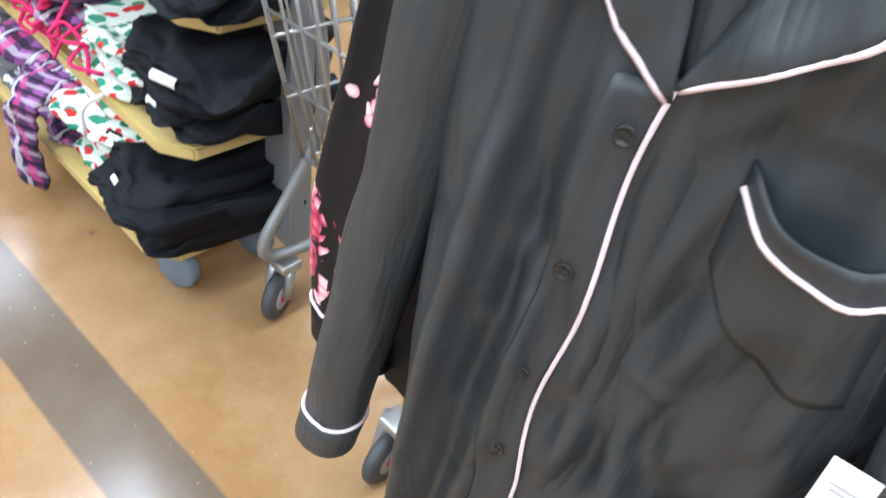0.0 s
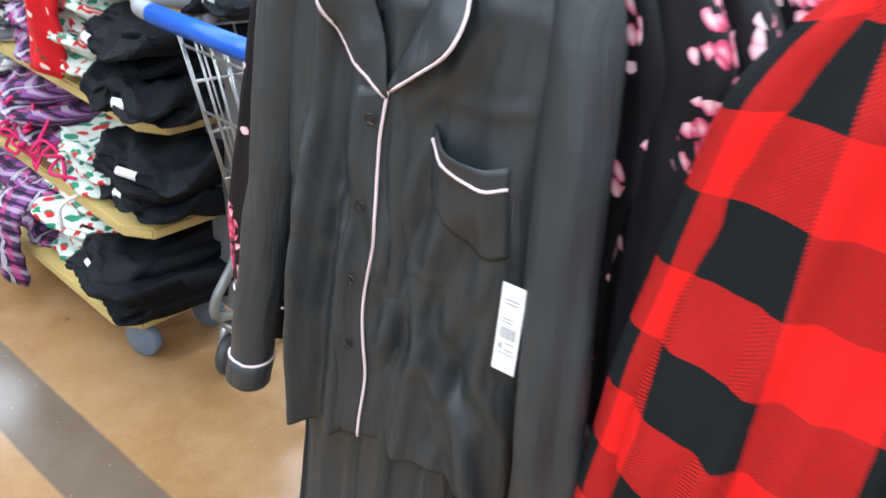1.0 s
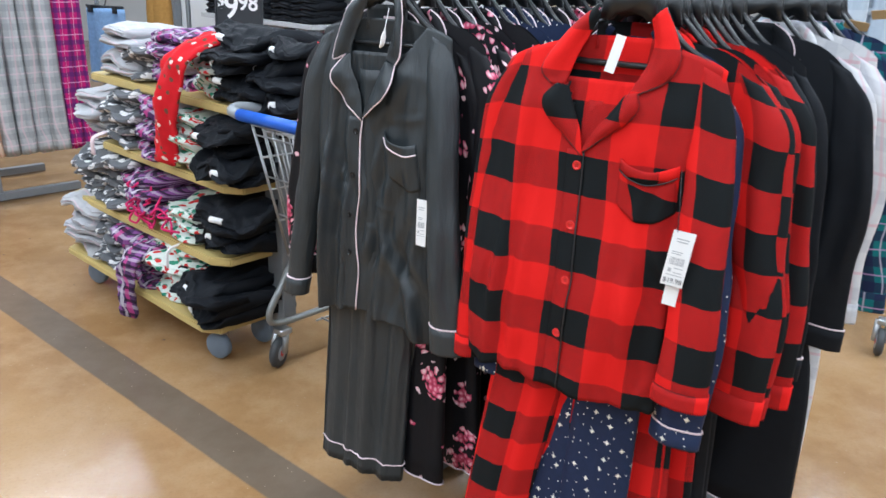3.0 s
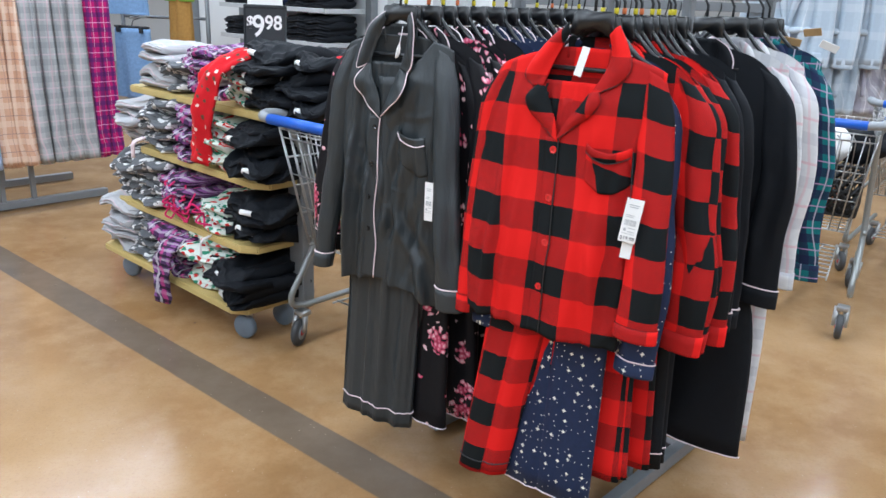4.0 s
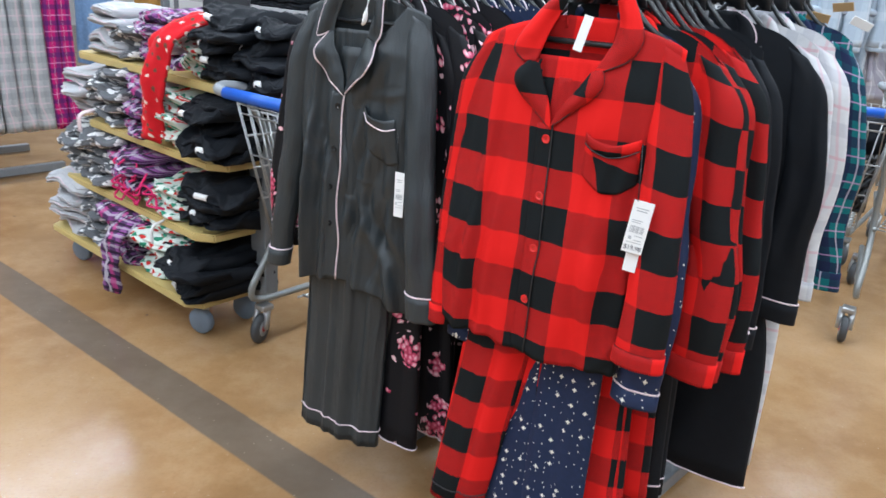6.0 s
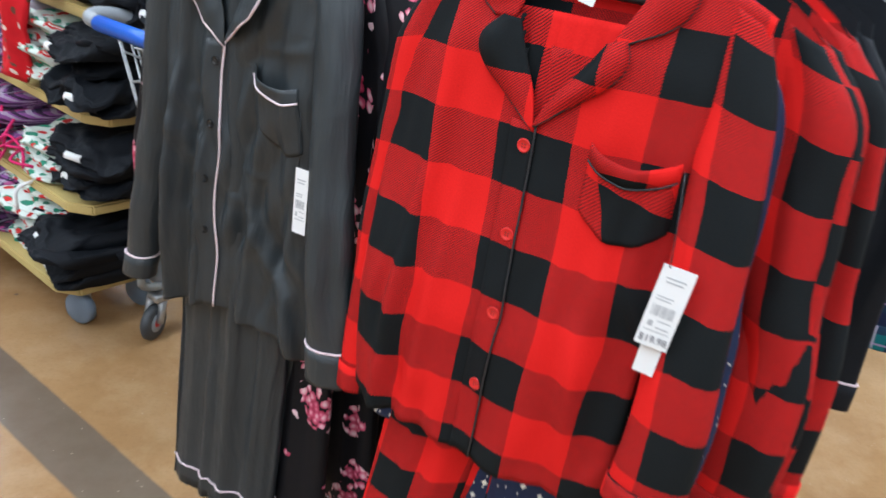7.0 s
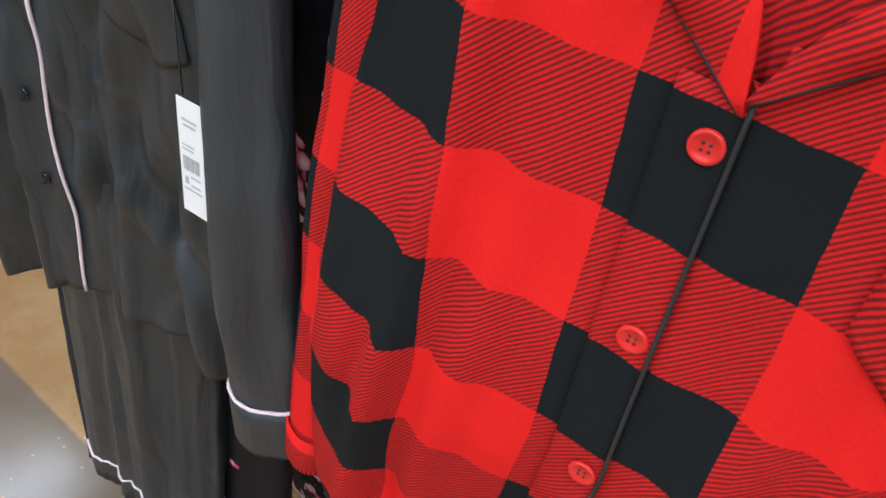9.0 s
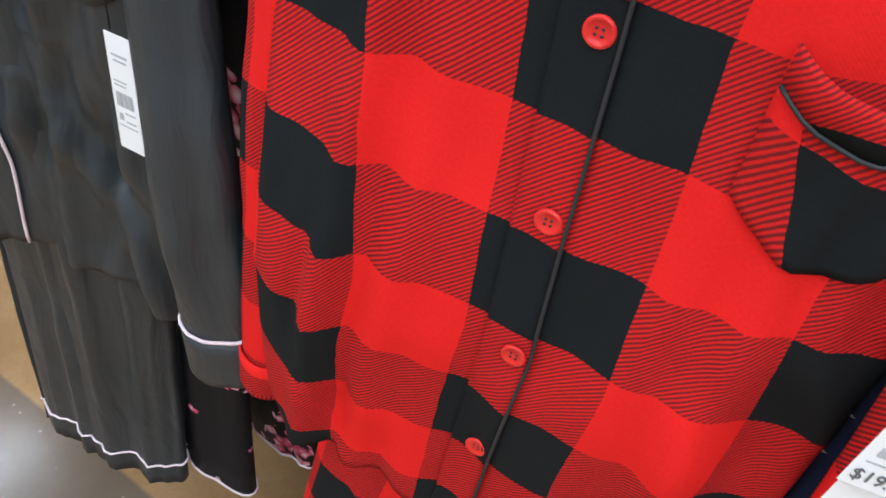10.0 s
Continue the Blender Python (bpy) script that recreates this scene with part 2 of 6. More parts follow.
M["greyplaid"] = tartan("grey_pink_plaid", (0.44, 0.45, 0.46), [("x", 0.10, 0, 0.035, (0.27, 0.29, 0.30), 0.5), ("z", 0.11, 0, 0.04, (0.26, 0.28, 0.29), 0.5), ("x", 0.10, 0.06, 0.012, (0.62, 0.46, 0.5), 0.6), ("z", 0.11, 0.065, 0.010, (0.62, 0.5, 0.54), 0.6)])
M["peach"] = tartan("peach_plaid", (0.62, 0.38, 0.26), [("x", 0.10, 0, 0.03, (0.75, 0.58, 0.46), 0.7), ("z", 0.12, 0, 0.04, (0.76, 0.6, 0.48), 0.6), ("z", 0.12, 0.07, 0.006, (0.3, 0.2, 0.2), 0.6), ("x", 0.10, 0.06, 0.005, (0.35, 0.22, 0.2), 0.5)])
M["magenta"] = tartan("magenta_plaid", (0.50, 0.012, 0.16), [("x", 0.09, 0, 0.03, (0.10, 0.02, 0.14), 0.75), ("z", 0.10, 0, 0.03, (0.09, 0.02, 0.14), 0.75), ("x", 0.09, 0.055, 0.005, (0.75, 0.5, 0.6), 0.7), ("z", 0.10, 0.06, 0.006, (0.75, 0.45, 0.6), 0.7)])
M["bluestar"] = stars("pale_blue_star_print", (0.34, 0.46, 0.66), (0.03, 0.05, 0.16), 11.0, 0.35, 0.030)
M["purple"] = tartan("purple_plaid_fleece", (0.085, 0.040, 0.115), [("x", 0.086, 0, 0.026, (0.30, 0.10, 0.33), 0.75), ("z", 0.078, 0, 0.020, (0.48, 0.42, 0.50), 0.65), ("x", 0.086, 0.050, 0.014, (0.50, 0.06, 0.24), 0.75), ("z", 0.078, 0.046, 0.020, (0.014, 0.011, 0.022), 0.85), ("x", 0.086, 0.034, 0.008, (0.60, 0.56, 0.62), 0.7)])
M["greyprint"] = blots("grey_white_print", (0.13, 0.135, 0.145), [(0.72, 0.72, 0.72)], 26.0, 0.42)
M["heather"] = tartan("pale_heather_plaid", (0.43, 0.43, 0.44), [("x", 0.09, 0, 0.03, (0.36, 0.37, 0.39), 0.45), ("z", 0.08, 0, 0.03, (0.38, 0.39, 0.41), 0.45), ("z", 0.08, 0.05, 0.008, (0.66, 0.46, 0.5), 0.5)])
M["mint"] = blots("white_holiday_print", (0.66, 0.72, 0.66), [(0.04, 0.25, 0.15), (0.55, 0.03, 0.03), (0.05, 0.22, 0.14)], 22.0, 0.27)
M["redprint"] = blots("red_holiday_print", (0.60, 0.012, 0.02), [(0.75, 0.62, 0.55), (0.16, 0.06, 0.04)], 30.0, 0.20)
M["pink"] = jersey("hot_pink_ribbon", (0.60, 0.03, 0.14))
M["leopard"] = blots("leopard_print", (0.60, 0.50, 0.36), [(0.02, 0.015, 0.012), (0.02, 0.015, 0.012)], 42.0, 0.42)
M["denim"] = jersey("pale_denim", (0.19, 0.31, 0.50), 0.3)
M["mustard"] = jersey("mustard_fleece", (0.36, 0.20, 0.055), 0.3)
M["robeblue"] = tartan("pale_blue_plush", (0.44, 0.51, 0.58), [("x", 0.16, 0, 0.05, (0.36, 0.42, 0.50), 0.5), ("z", 0.17, 0, 0.05, (0.58, 0.62, 0.66), 0.4), ("x", 0.16, 0.09, 0.010, (0.68, 0.70, 0.73), 0.5)])
M["robeplaid"] = tartan("lilac_grey_plaid_plush", (0.50, 0.49, 0.53), [("x", 0.13, 0, 0.05, (0.33, 0.31, 0.37), 0.7), ("z", 0.15, 0, 0.05, (0.34, 0.32, 0.38), 0.6), ("x", 0.13, 0.08, 0.012, (0.75, 0.72, 0.75), 0.7)])
M["piping"] = plain("pink_white_piping", (0.76, 0.63, 0.66), 0.5)
M["piping_dark"] = plain("black_piping", (0.018, 0.02, 0.022), 0.6)
M["redbutton"] = plain("red_button_plastic", (0.66, 0.02, 0.018), 0.3)
M["blackbutton"] = plain("black_button_plastic", (0.016, 0.017, 0.018), 0.25)
M["hanger"] = plain("black_hanger_plastic", (0.016, 0.018, 0.020), 0.35)
M["wire"] = plain("dark_hook_wire", (0.05, 0.05, 0.055), 0.3, 0.9)
M["paper"] = plain("white_card", (0.80, 0.80, 0.79), 0.6, vary=0.03)
M["ink"] = plain("grey_ink", (0.12, 0.12, 0.13), 0.6)
M["paleink"] = plain("pale_grey_ink", (0.42, 0.43, 0.44), 0.6)
M["rackgrey"] = plain("grey_powder_coat", (0.22, 0.235, 0.25), 0.4, 0.3)
M["chrome"] = plain("dull_zinc", (0.40, 0.41, 0.41), 0.35, 0.75)
M["cartgrey"] = plain("cart_grey_paint", (0.27, 0.285, 0.28), 0.38, 0.45)
M["blueplastic"] = plain("blue_plastic", (0.012, 0.10, 0.52), 0.35)
M["greyplastic"] = plain("grey_plastic", (0.26, 0.28, 0.30), 0.4)
M["bumper"] = plain("blue_grey_rubber", (0.15, 0.19, 0.24), 0.5)
M["rubber"] = plain("dark_grey_rubber", (0.05, 0.053, 0.056), 0.6)
M["redhub"] = plain("red_hub_plastic", (0.5, 0.03, 0.03), 0.4)
M["board"] = plain("tan_painted_board", (0.52, 0.40, 0.15), 0.45, vary=0.10, scale=9.0)
M["signblack"] = plain("black_sign_plastic", (0.022, 0.026, 0.03), 0.45)
M["white"] = plain("white_paint", (0.74, 0.76, 0.77), 0.5, vary=0.04, scale=4.0)
M["offwhite"] = plain("ceiling_paint", (0.45, 0.45, 0.44), 0.8, vary=0.04, scale=3.0)
M["steel"] = plain("shelf_steel", (0.50, 0.52, 0.53), 0.4, 0.2)
M["crate"] = plain("black_crate_plastic", (0.012, 0.012, 0.013), 0.45)
M["cardboard"] = plain("kraft_card", (0.42, 0.27, 0.12), 0.7)
M["ceilinglamp"] = plain("lamp_housing", (0.7, 0.7, 0.7), 0.5)
M["yellow"] = plain("yellow_size_clip", (0.62, 0.52, 0.02), 0.4)
M["orange"] = plain("orange_size_clip", (0.60, 0.16, 0.05), 0.4)
M["green"] = plain("green_felt", (0.22, 0.42, 0.04), 0.7)
M["floor"] = concrete()


# ---- mesh helpers ----
def thing(name, m, label, category, group="", kind=""):
    o = new(name)
    o.empty_display_size = 0.05
    o.matrix_world = m
    return tagged(o, label, category, group, kind)


def part(name, bm, material, parent, label="", smooth=True):
    me = bpy.data.meshes.new(name)
    bmesh.ops.recalc_face_normals(bm, faces=bm.faces)
    bm.to_mesh(me)
    bm.free()
    for p in me.polygons:
        p.use_smooth = smooth
    me.materials.append(M[material] if isinstance(material, str) else material)
    o = new(name, me)
    if parent is not None:
        o.parent = parent
    if label:
        o["label"] = label
    return o


def thicken(o, t, offset=0.0):
    s = o.modifiers.new("thickness", "SOLIDIFY")
    s.thickness, s.offset = t, offset
    return o


def sheet(rows, uvs, closed=False):
    """A grid of points with its flat-pattern coordinates; closed joins the last column to the first."""
    bm = bmesh.new()
    lay = bm.loops.layers.uv.new("UVMap")
    vs = [[bm.verts.new(p) for p in r] for r in rows]
    n = len(rows[0])
    for i in range(len(rows) - 1):
        for j in range(n if closed else n - 1):
            k = (j + 1) % n
            f = bm.faces.new((vs[i][j], vs[i][k], vs[i + 1][k], vs[i + 1][j]))
            ju = j + 1
            for l, (a, b) in zip(f.loops, ((i, j), (i, ju), (i + 1, ju), (i + 1, j))):
                l[lay].uv = uvs[a][b]
    return bm


def spline(pts, n):
    """n + 1 points on a smooth curve through pts."""
    p = [Vector(q) for q in pts]
    p = [p[0] * 2 - p[1], *p, p[-1] * 2 - p[-2]]
    out = []
    for i in range(n + 1):
        s = i / n * (len(pts) - 1)
        k = min(int(s), len(pts) - 2)
        u = s - k
        a, b, c, d = p[k:k + 4]
        out.append(0.5 * (2 * b + (c - a) * u + (2 * a - 5 * b + 4 * c - d) * u * u + (3 * b - a - 3 * c + d) * u ** 3))
    return out


def tube(bm, pts, r, sides=6, caps=True):
    pts = [Vector(p) for p in pts]
    rings, ref = [], None
    for i, p in enumerate(pts):
        d = (pts[min(i + 1, len(pts) - 1)] - pts[max(i - 1, 0)]).normalized()
        if ref is None:
            ref = d.orthogonal().normalized()
        ref = (ref - d * ref.dot(d)).normalized()
        s = d.cross(ref)
        rr = r[i] if isinstance(r, (list, tuple)) else r
        rings.append([bm.verts.new(p + (ref * math.cos(2 * math.pi * k / sides) + s * math.sin(2 * math.pi * k / sides)) * rr) for k in range(sides)])
    for a, b in zip(rings, rings[1:]):
        for k in range(sides):
            bm.faces.new((a[k], a[(k + 1) % sides], b[(k + 1) % sides], b[k]))
    if caps:
        bm.faces.new(rings[0][::-1])
        bm.faces.new(rings[-1])
    return bm


def box(bm, lo, hi, bevel=0.003, turn=None):
    g = bmesh.ops.create_cube(bm, size=1.0)
    c = [(a + b) / 2 for a, b in zip(lo, hi)]
    s = [abs(b - a) for a, b in zip(lo, hi)]
    vs = g["verts"]
    bmesh.ops.scale(bm, vec=s, verts=vs)
    if bevel:
        es = list({e for v in vs for e in v.link_edges})
        r = bmesh.ops.bevel(bm, geom=es, offset=min(bevel, min(s) * 0.4), segments=2, affect="EDGES", profile=0.5)
        vs = list({v for f in r["faces"] for v in f.verts} | {v for v in vs if v.is_valid})
    if turn is not None:
        bmesh.ops.transform(bm, matrix=turn, verts=vs)
    bmesh.ops.translate(bm, vec=c, verts=vs)
    return bm


def disc(bm, centre, axis, r, depth, seg=24, bevel=0.0):
    m = Matrix.Translation(centre) @ Vector(axis).to_track_quat("Z", "Y").to_matrix().to_4x4()
    prof = [(r - bevel, -depth / 2), (r, -depth / 2 + bevel), (r, depth / 2 - bevel), (r - bevel, depth / 2)] if bevel else [(r, -depth / 2), (r, depth / 2)]
    rings = [[bm.verts.new(m @ Vector((q * math.cos(2 * math.pi * k / seg), q * math.sin(2 * math.pi * k / seg), h))) for k in range(seg)] for q, h in prof]
    for a, b in zip(rings, rings[1:]):
        for k in range(seg):
            bm.faces.new((a[k], a[(k + 1) % seg], b[(k + 1) % seg], b[k]))
    bm.faces.new(rings[0][::-1])
    bm.faces.new(rings[-1])
    return bm


def prism(bm, outline, z0, z1):
    """An upright prism over a plan outline."""
    lo = [bm.verts.new((x, y, z0)) for x, y in outline]
    hi = [bm.verts.new((x, y, z1)) for x, y in outline]
    n = len(outline)
    bm.faces.new(lo[::-1])
    bm.faces.new(hi)
    for i in range(n):
        bm.faces.new((lo[i], lo[(i + 1) % n], hi[(i + 1) % n], hi[i]))
    return bm


def interp(t, ts, vs):
    return float(np.interp(t, ts, vs))


def ease(t):
    t = max(0.0, min(1.0, t))
    return t * t * (3 - 2 * t)


def crease(x, z, seed, fx=8.0, fz=1.3):
    """Long soft folds of hanging cloth, about -1 to 1."""
    a = noise.noise(Vector((x * fx, z * fz, seed * 7.3)))
    b = noise.noise(Vector((x * fx * 2.7, z * fz * 2.1, seed * 3.1 + 40)))
    return 1.5 * a + 0.6 * b


# ---- the store ----
def structure(name, bm, material, label, category, smooth=False):
    o = part(name, bm, material, None, "", smooth)
    return tagged(o, label, category, kind="structure")


R = 14.0
bm = bmesh.new()
box(bm, (-R, -R, -0.2), (R, R, 0.0), 0)
structure("floor", bm, "floor", "polished tan stained concrete floor with a darker band", "floor")
bm = bmesh.new()
box(bm, (-R, -R, CEIL), (R, R, CEIL + 0.2), 0)
structure("ceiling", bm, "offwhite", "plain white store ceiling with tube lights", "ceiling")
for nm, lo, hi in (("wall_north", (-R, R, 0), (R, R + 0.2, CEIL)), ("wall_south", (-R, -R - 0.2, 0), (R, -R, CEIL)), ("wall_east", (R, -R, 0), (R + 0.2, R, CEIL)), ("wall_west", (-R - 0.2, -R, 0), (-R, R, CEIL))):
    bm = bmesh.new()
    box(bm, lo, hi, 0)
    structure(nm, bm, "white", "plain white painted store wall", "wall")


# ---- garments on hangers ----
class Cut:
    """The cut of a pyjama top, in metres, in the plane of the garment: x across, y away from the viewer, z up."""

    def __init__(self, hx=0.045, zv=1.21, top=1.43, slope=0.24, t_mid=(0.0, 0.45, 0.85, 1.0), mid=(0.0, 0.01, 0.03, 0.045), half=(0.215, 0.215, 0.215, 0.20),
                 deep=(0.045, 0.05, 0.042, 0.012), hem=(0.72, 0.70, 0.70), fold=0.014, seed=1.0, y0=0.05, lean=(0, 0, 0, 0), ridges=(), vee=0.115, shift=0.0, flat=0.42, drags=(), fall=4.8):
        self.hx, self.zv, self.top, self.slope, self.ts = hx, zv, top, slope, t_mid
        self.mid, self.half, self.deep, self.hem, self.fold, self.seed, self.y0 = mid, half, deep, hem, fold, seed, y0
        self.lean, self.ridges, self.vee, self.shift, self.flat, self.drags, self.fall = lean, ridges, vee, shift, flat, drags, fall

    def hem_z(self, x):
        return interp(x, (-0.2, 0.0, 0.2), self.hem) + 0.010 * noise.noise(Vector((x * 11, 1.7, self.seed)))

    def top_z(self, x):
        d = abs(x - self.hx)
        return self.top - self.slope * max(0.0, d - 0.06) - self.fall * max(0.0, d - 0.13) ** 2

    def point(self, q, t, front):
        m, w, d = interp(t, self.ts, self.mid), interp(t, self.ts, self.half), interp(t, self.ts, self.deep)
        x = m + w * q
        h = self.hem_z(x)
        z = h + (self.top_z(x) - h) * t
        e = max(0.0, 1 - q * q) ** self.flat
        c = crease(x, z, self.seed if front else self.seed + 5) * self.fold * (0.35 + 0.65 * ease((1 - t) * 1.3)) * min(1.0, e * 1.6)
        long = noise.noise(Vector((x * 24 + 3 * noise.noise(Vector((x * 5, z * 4, self.seed))), z * 2.6, self.seed * 1.7)))
        c += self.fold * 0.75 * long * (0.25 + 0.75 * ease((1 - t) * 1.5)) * min(1.0, e * 1.5)
        c += 0.0026 * noise.noise(Vector((x * 26, z * 19, self.seed)))
        c *= 1 - 0.7 * ease((t - 0.9) * 10)
        y = self.y0 - d * e + c if front else self.y0 + d * e * 0.4 + c * 0.5
        y += interp(t, (0.0, 0.3, 0.6, 1.0), self.lean)
        if front:
            for x1, x0, wide, amp in self.ridges:
                y -= amp * math.exp(-((x - x0 - (x1 - x0) * t) / wide) ** 2) * min(1.0, 1.6 * (1 - t)) * min(1.0, e * 1.8)
            for xa, za, xb, zb, wide, amp in self.drags:
                dx, dz = xb - xa, zb - za
                f = ((x - xa) * dx + (z - za) * dz) / (dx * dx + dz * dz)
                if -0.2 < f < 1.2:
                    off = ((x - xa) * dz - (z - za) * dx) / math.hypot(dx, dz) + 0.35 * wide * math.sin(f * 5 + xa * 40)
                    y -= amp * math.exp(-(off / wide) ** 2) * ease((f + 0.2) * 3) * ease((1.2 - f) * 3)
        if not front or abs(q) > 0.6:
            z += 0.006 * noise.noise(Vector((x * 12, 3.0, self.seed))) * (1 - t)
        return Vector((x, y, z))

    def front_y(self, x, z):
        h = self.hem_z(x)
        t = max(0.0, min(1.0, (z - h) / (self.top_z(x) - h)))
        m, w = interp(t, self.ts, self.mid), interp(t, self.ts, self.half)
        return self.point(max(-0.97, min(0.97, (x - m) / w)), t, True).y


def body(cut, material, parent, nx=44, nz=56, thick=0.0015, split=False):
    cols = [(-math.cos(math.pi * i / nx), True) for i in range(nx + 1)] + [(math.cos(math.pi * i / nx), False) for i in range(1, nx)]
    rows = [[cut.point(q, k / nz, f) for q, f in cols] for k in range(nz + 1)]
    uvs = []
    for r in rows:
        u = [p.x for p in r[:nx + 1]] + [2 * r[nx].x - p.x for p in r[nx + 1:]]
        u.append(2 * r[nx].x - r[0].x)
        if split:
            u = [a if a > -0.05 else -0.05 + (a + 0.05) * 0.91 for a in u]
            u = [a - interp(r[min(i, len(r) - 1)].z, (0.7, 0.85, 0.95, 1.1, 1.2), (0.0, 0.004, 0.012, 0.006, 0.0)) - (0.022 if 0.006 < a < 0.3 else 0.0) for i, a in enumerate(u)]
        uvs.append([(a + cut.shift * 0.6, (r[i].z if i < len(r) else r[0].z) + cut.shift) for i, a in enumerate(u)])
    bm = sheet(rows, uvs, True)
    gone = []
    for f in bm.faces:
        c = f.calc_center_median()
        if c.y < cut.y0 + 0.004 and c.z > cut.zv:
            s = (c.z - cut.zv) / (cut.top - cut.zv)
            if (cut.hx - cut.vee) * s < c.x < (cut.hx + cut.vee) * s + 0.004:
                gone.append(f)
    bmesh.ops.delete(bm, geom=gone, context="FACES")
    o = part("body", bm, material, parent)
    if thick:
        thicken(o, thick)
    return o


def ruled(outer, inner, n, m, lift, cut, roll=0.012, shift=(0, 0), flare=0.0):
    """A flap between two edges, laid over the front of a top and rolled up between them."""
    a, b = spline([(x, 0, z) for x, z in outer], n), spline([(x, 0, z) for x, z in inner], n)
    rows, uvs = [], []
    for i in range(n + 1):
        row = []
        for j in range(m + 1):
            q = j / m
            p = a[i].lerp(b[i], q)
            y = cut.front_y(p.x, p.z) - lift - flare * (1 - q) * math.sin(math.pi * i / n) - roll * math.sin(math.pi * min(1.0, q * 1.15)) * math.sin(math.pi * min(1, 0.12 + i / n)) - 0.002 * noise.noise(Vector((p.x * 40, p.z * 40, cut.seed)))
            row.append(Vector((p.x, y, p.z)))
        rows.append(row)
        uvs.append([(p.x + shift[0], p.z + shift[1]) for p in row])
    return sheet(rows, uvs), [r[0] for r in rows]


def piping(pts, r, material, parent, name="piping"):
    return part(name, tube(bmesh.new(), pts, r, 6), material, parent)


def sleeve(path, rx, ry, material, parent, cut, seed, cuff=None, cuff_pipe=None, uvx=0.0, n=40, sides=28, fold=0.008, cuff_grow=1.06):
    c = spline(path, n)
    side = 1.0 if path[-1][0] > path[0][0] else -1.0
    rows, uvs = [], []
    for i, p in enumerate(c):
        t = i / n
        a, d = interp(t, (0, 0.25, 0.6, 1), rx), interp(t, (0, 0.25, 0.6, 1), ry)
        row, uv, arc, last = [], [], 0.0, None
        for k in range(sides + 1):
            th = 2 * math.pi * k / sides + math.pi
            x, y = a * math.cos(th), d * math.sin(th)
            cr = crease(x * 1.2, p.z, seed + (2 if y > 0 else 0), 26, 2.4) * fold * (0.4 + 0.7 * t) * (0.4 + 0.6 * abs(math.sin(th)))
            cr += 0.35 * fold * noise.noise(Vector((x * 30, p.z * 16, seed)))
            cr *= 1 - 0.75 * ease((t - 0.78) / 0.14)
            sway = 0.35 * fold * noise.noise(Vector((0.3, p.z * 9, seed)))
            q = Vector((p.x + x + sway, p.y + y + cr, p.z - side * 0.5 * x * (1 - t) ** 2 + 0.003 * t * noise.noise(Vector((x * 12, 5, seed)))))
            if last is not None:
                arc += (q - last).length
            last = q
            if k < sides:
                row.append(q)
            uv.append((uvx + arc - a, p.z + cut.shift * 1.3))
        rows.append(row)
        uvs.append(uv)
    o = part("sleeve", sheet(rows, uvs, True), material, parent)
    thicken(o, 0.0014)
    if cuff:
        k0 = next(i for i, p in enumerate(c) if p.z < c[-1].z + cuff)
        grown, gu = [], []
        for i in range(k0, n + 1):
            grown.append([c[i] + Vector(((q.x - c[i].x) * cuff_grow + 0.0, (q.y - c[i].y) * 1.12, q.z - c[i].z)) for q in rows[i]])
            gu.append([(u + 0.04, v + 0.02) for u, v in uvs[i]])
        grown.append([p + Vector((0, 0, -0.006)) for p in grown[-1]])
        gu.append(gu[-1])
        co = part("cuff", sheet(grown, gu, True), material, o)
        thicken(co, 0.0022)
        if cuff_pipe:
            piping([p + Vector((0, 0, 0.0015)) for p in grown[0]] + [grown[0][0]], 0.0021, cuff_pipe, o)
    return o


def leg(path, rx, ry, material, parent, seed, uvx=0.0, n=36, sides=36, fold=0.012, band=None, pipe=None, name="trouser_leg", tail=0.0):
    c = spline(path, n)
    rows, uvs = [], []
    for i, p in enumerate(c):
        t = i / n
        a, d = interp(t, (0, 0.5, 1), rx), interp(t, (0, 0.5, 1), ry)
        row, uv, arc, last = [], [], 0.0, None
        for k in range(sides + 1):
            th = 2 * math.pi * k / sides + math.pi
            x, y = a * math.cos(th), d * math.sin(th)
            cr = crease(x, p.z * 0.6, seed + (3 if y > 0 else 0), 24, 0.9) * fold * 1.25 * (0.35 + 0.65 * abs(math.sin(th)))
            cr += 0.15 * fold * noise.noise(Vector((x * 30, p.z * 14, seed)))
            cr *= 1 - 0.45 * ease((t - 0.80) / 0.15)
            q = Vector((p.x + x, p.y + y + cr, p.z + tail * t * (x / max(a, 1e-4)) + 0.005 * t * noise.noise(Vector((x * 9, y * 6, seed)))))
            if last is not None:
                arc += math.hypot(q.x - last.x, q.y - last.y)
            last = q
            if k < sides:
                row.append(q)
            uv.append((uvx + arc - a, p.z))
        rows.append(row)
        uvs.append(uv)
    o = part(name, sheet(rows, uvs, True), material, parent)
    thicken(o, 0.0014)
    if band:
        k0 = next(i for i, p in enumerate(c) if p.z < c[-1].z + band)
        ring = [p + Vector(((p.x - c[k0].x) * 0.022, (p.y - c[k0].y) * 0.09, 0)) for p in rows[k0]]
        piping(ring + [ring[0]], 0.0019, pipe or "piping", o)
    return o


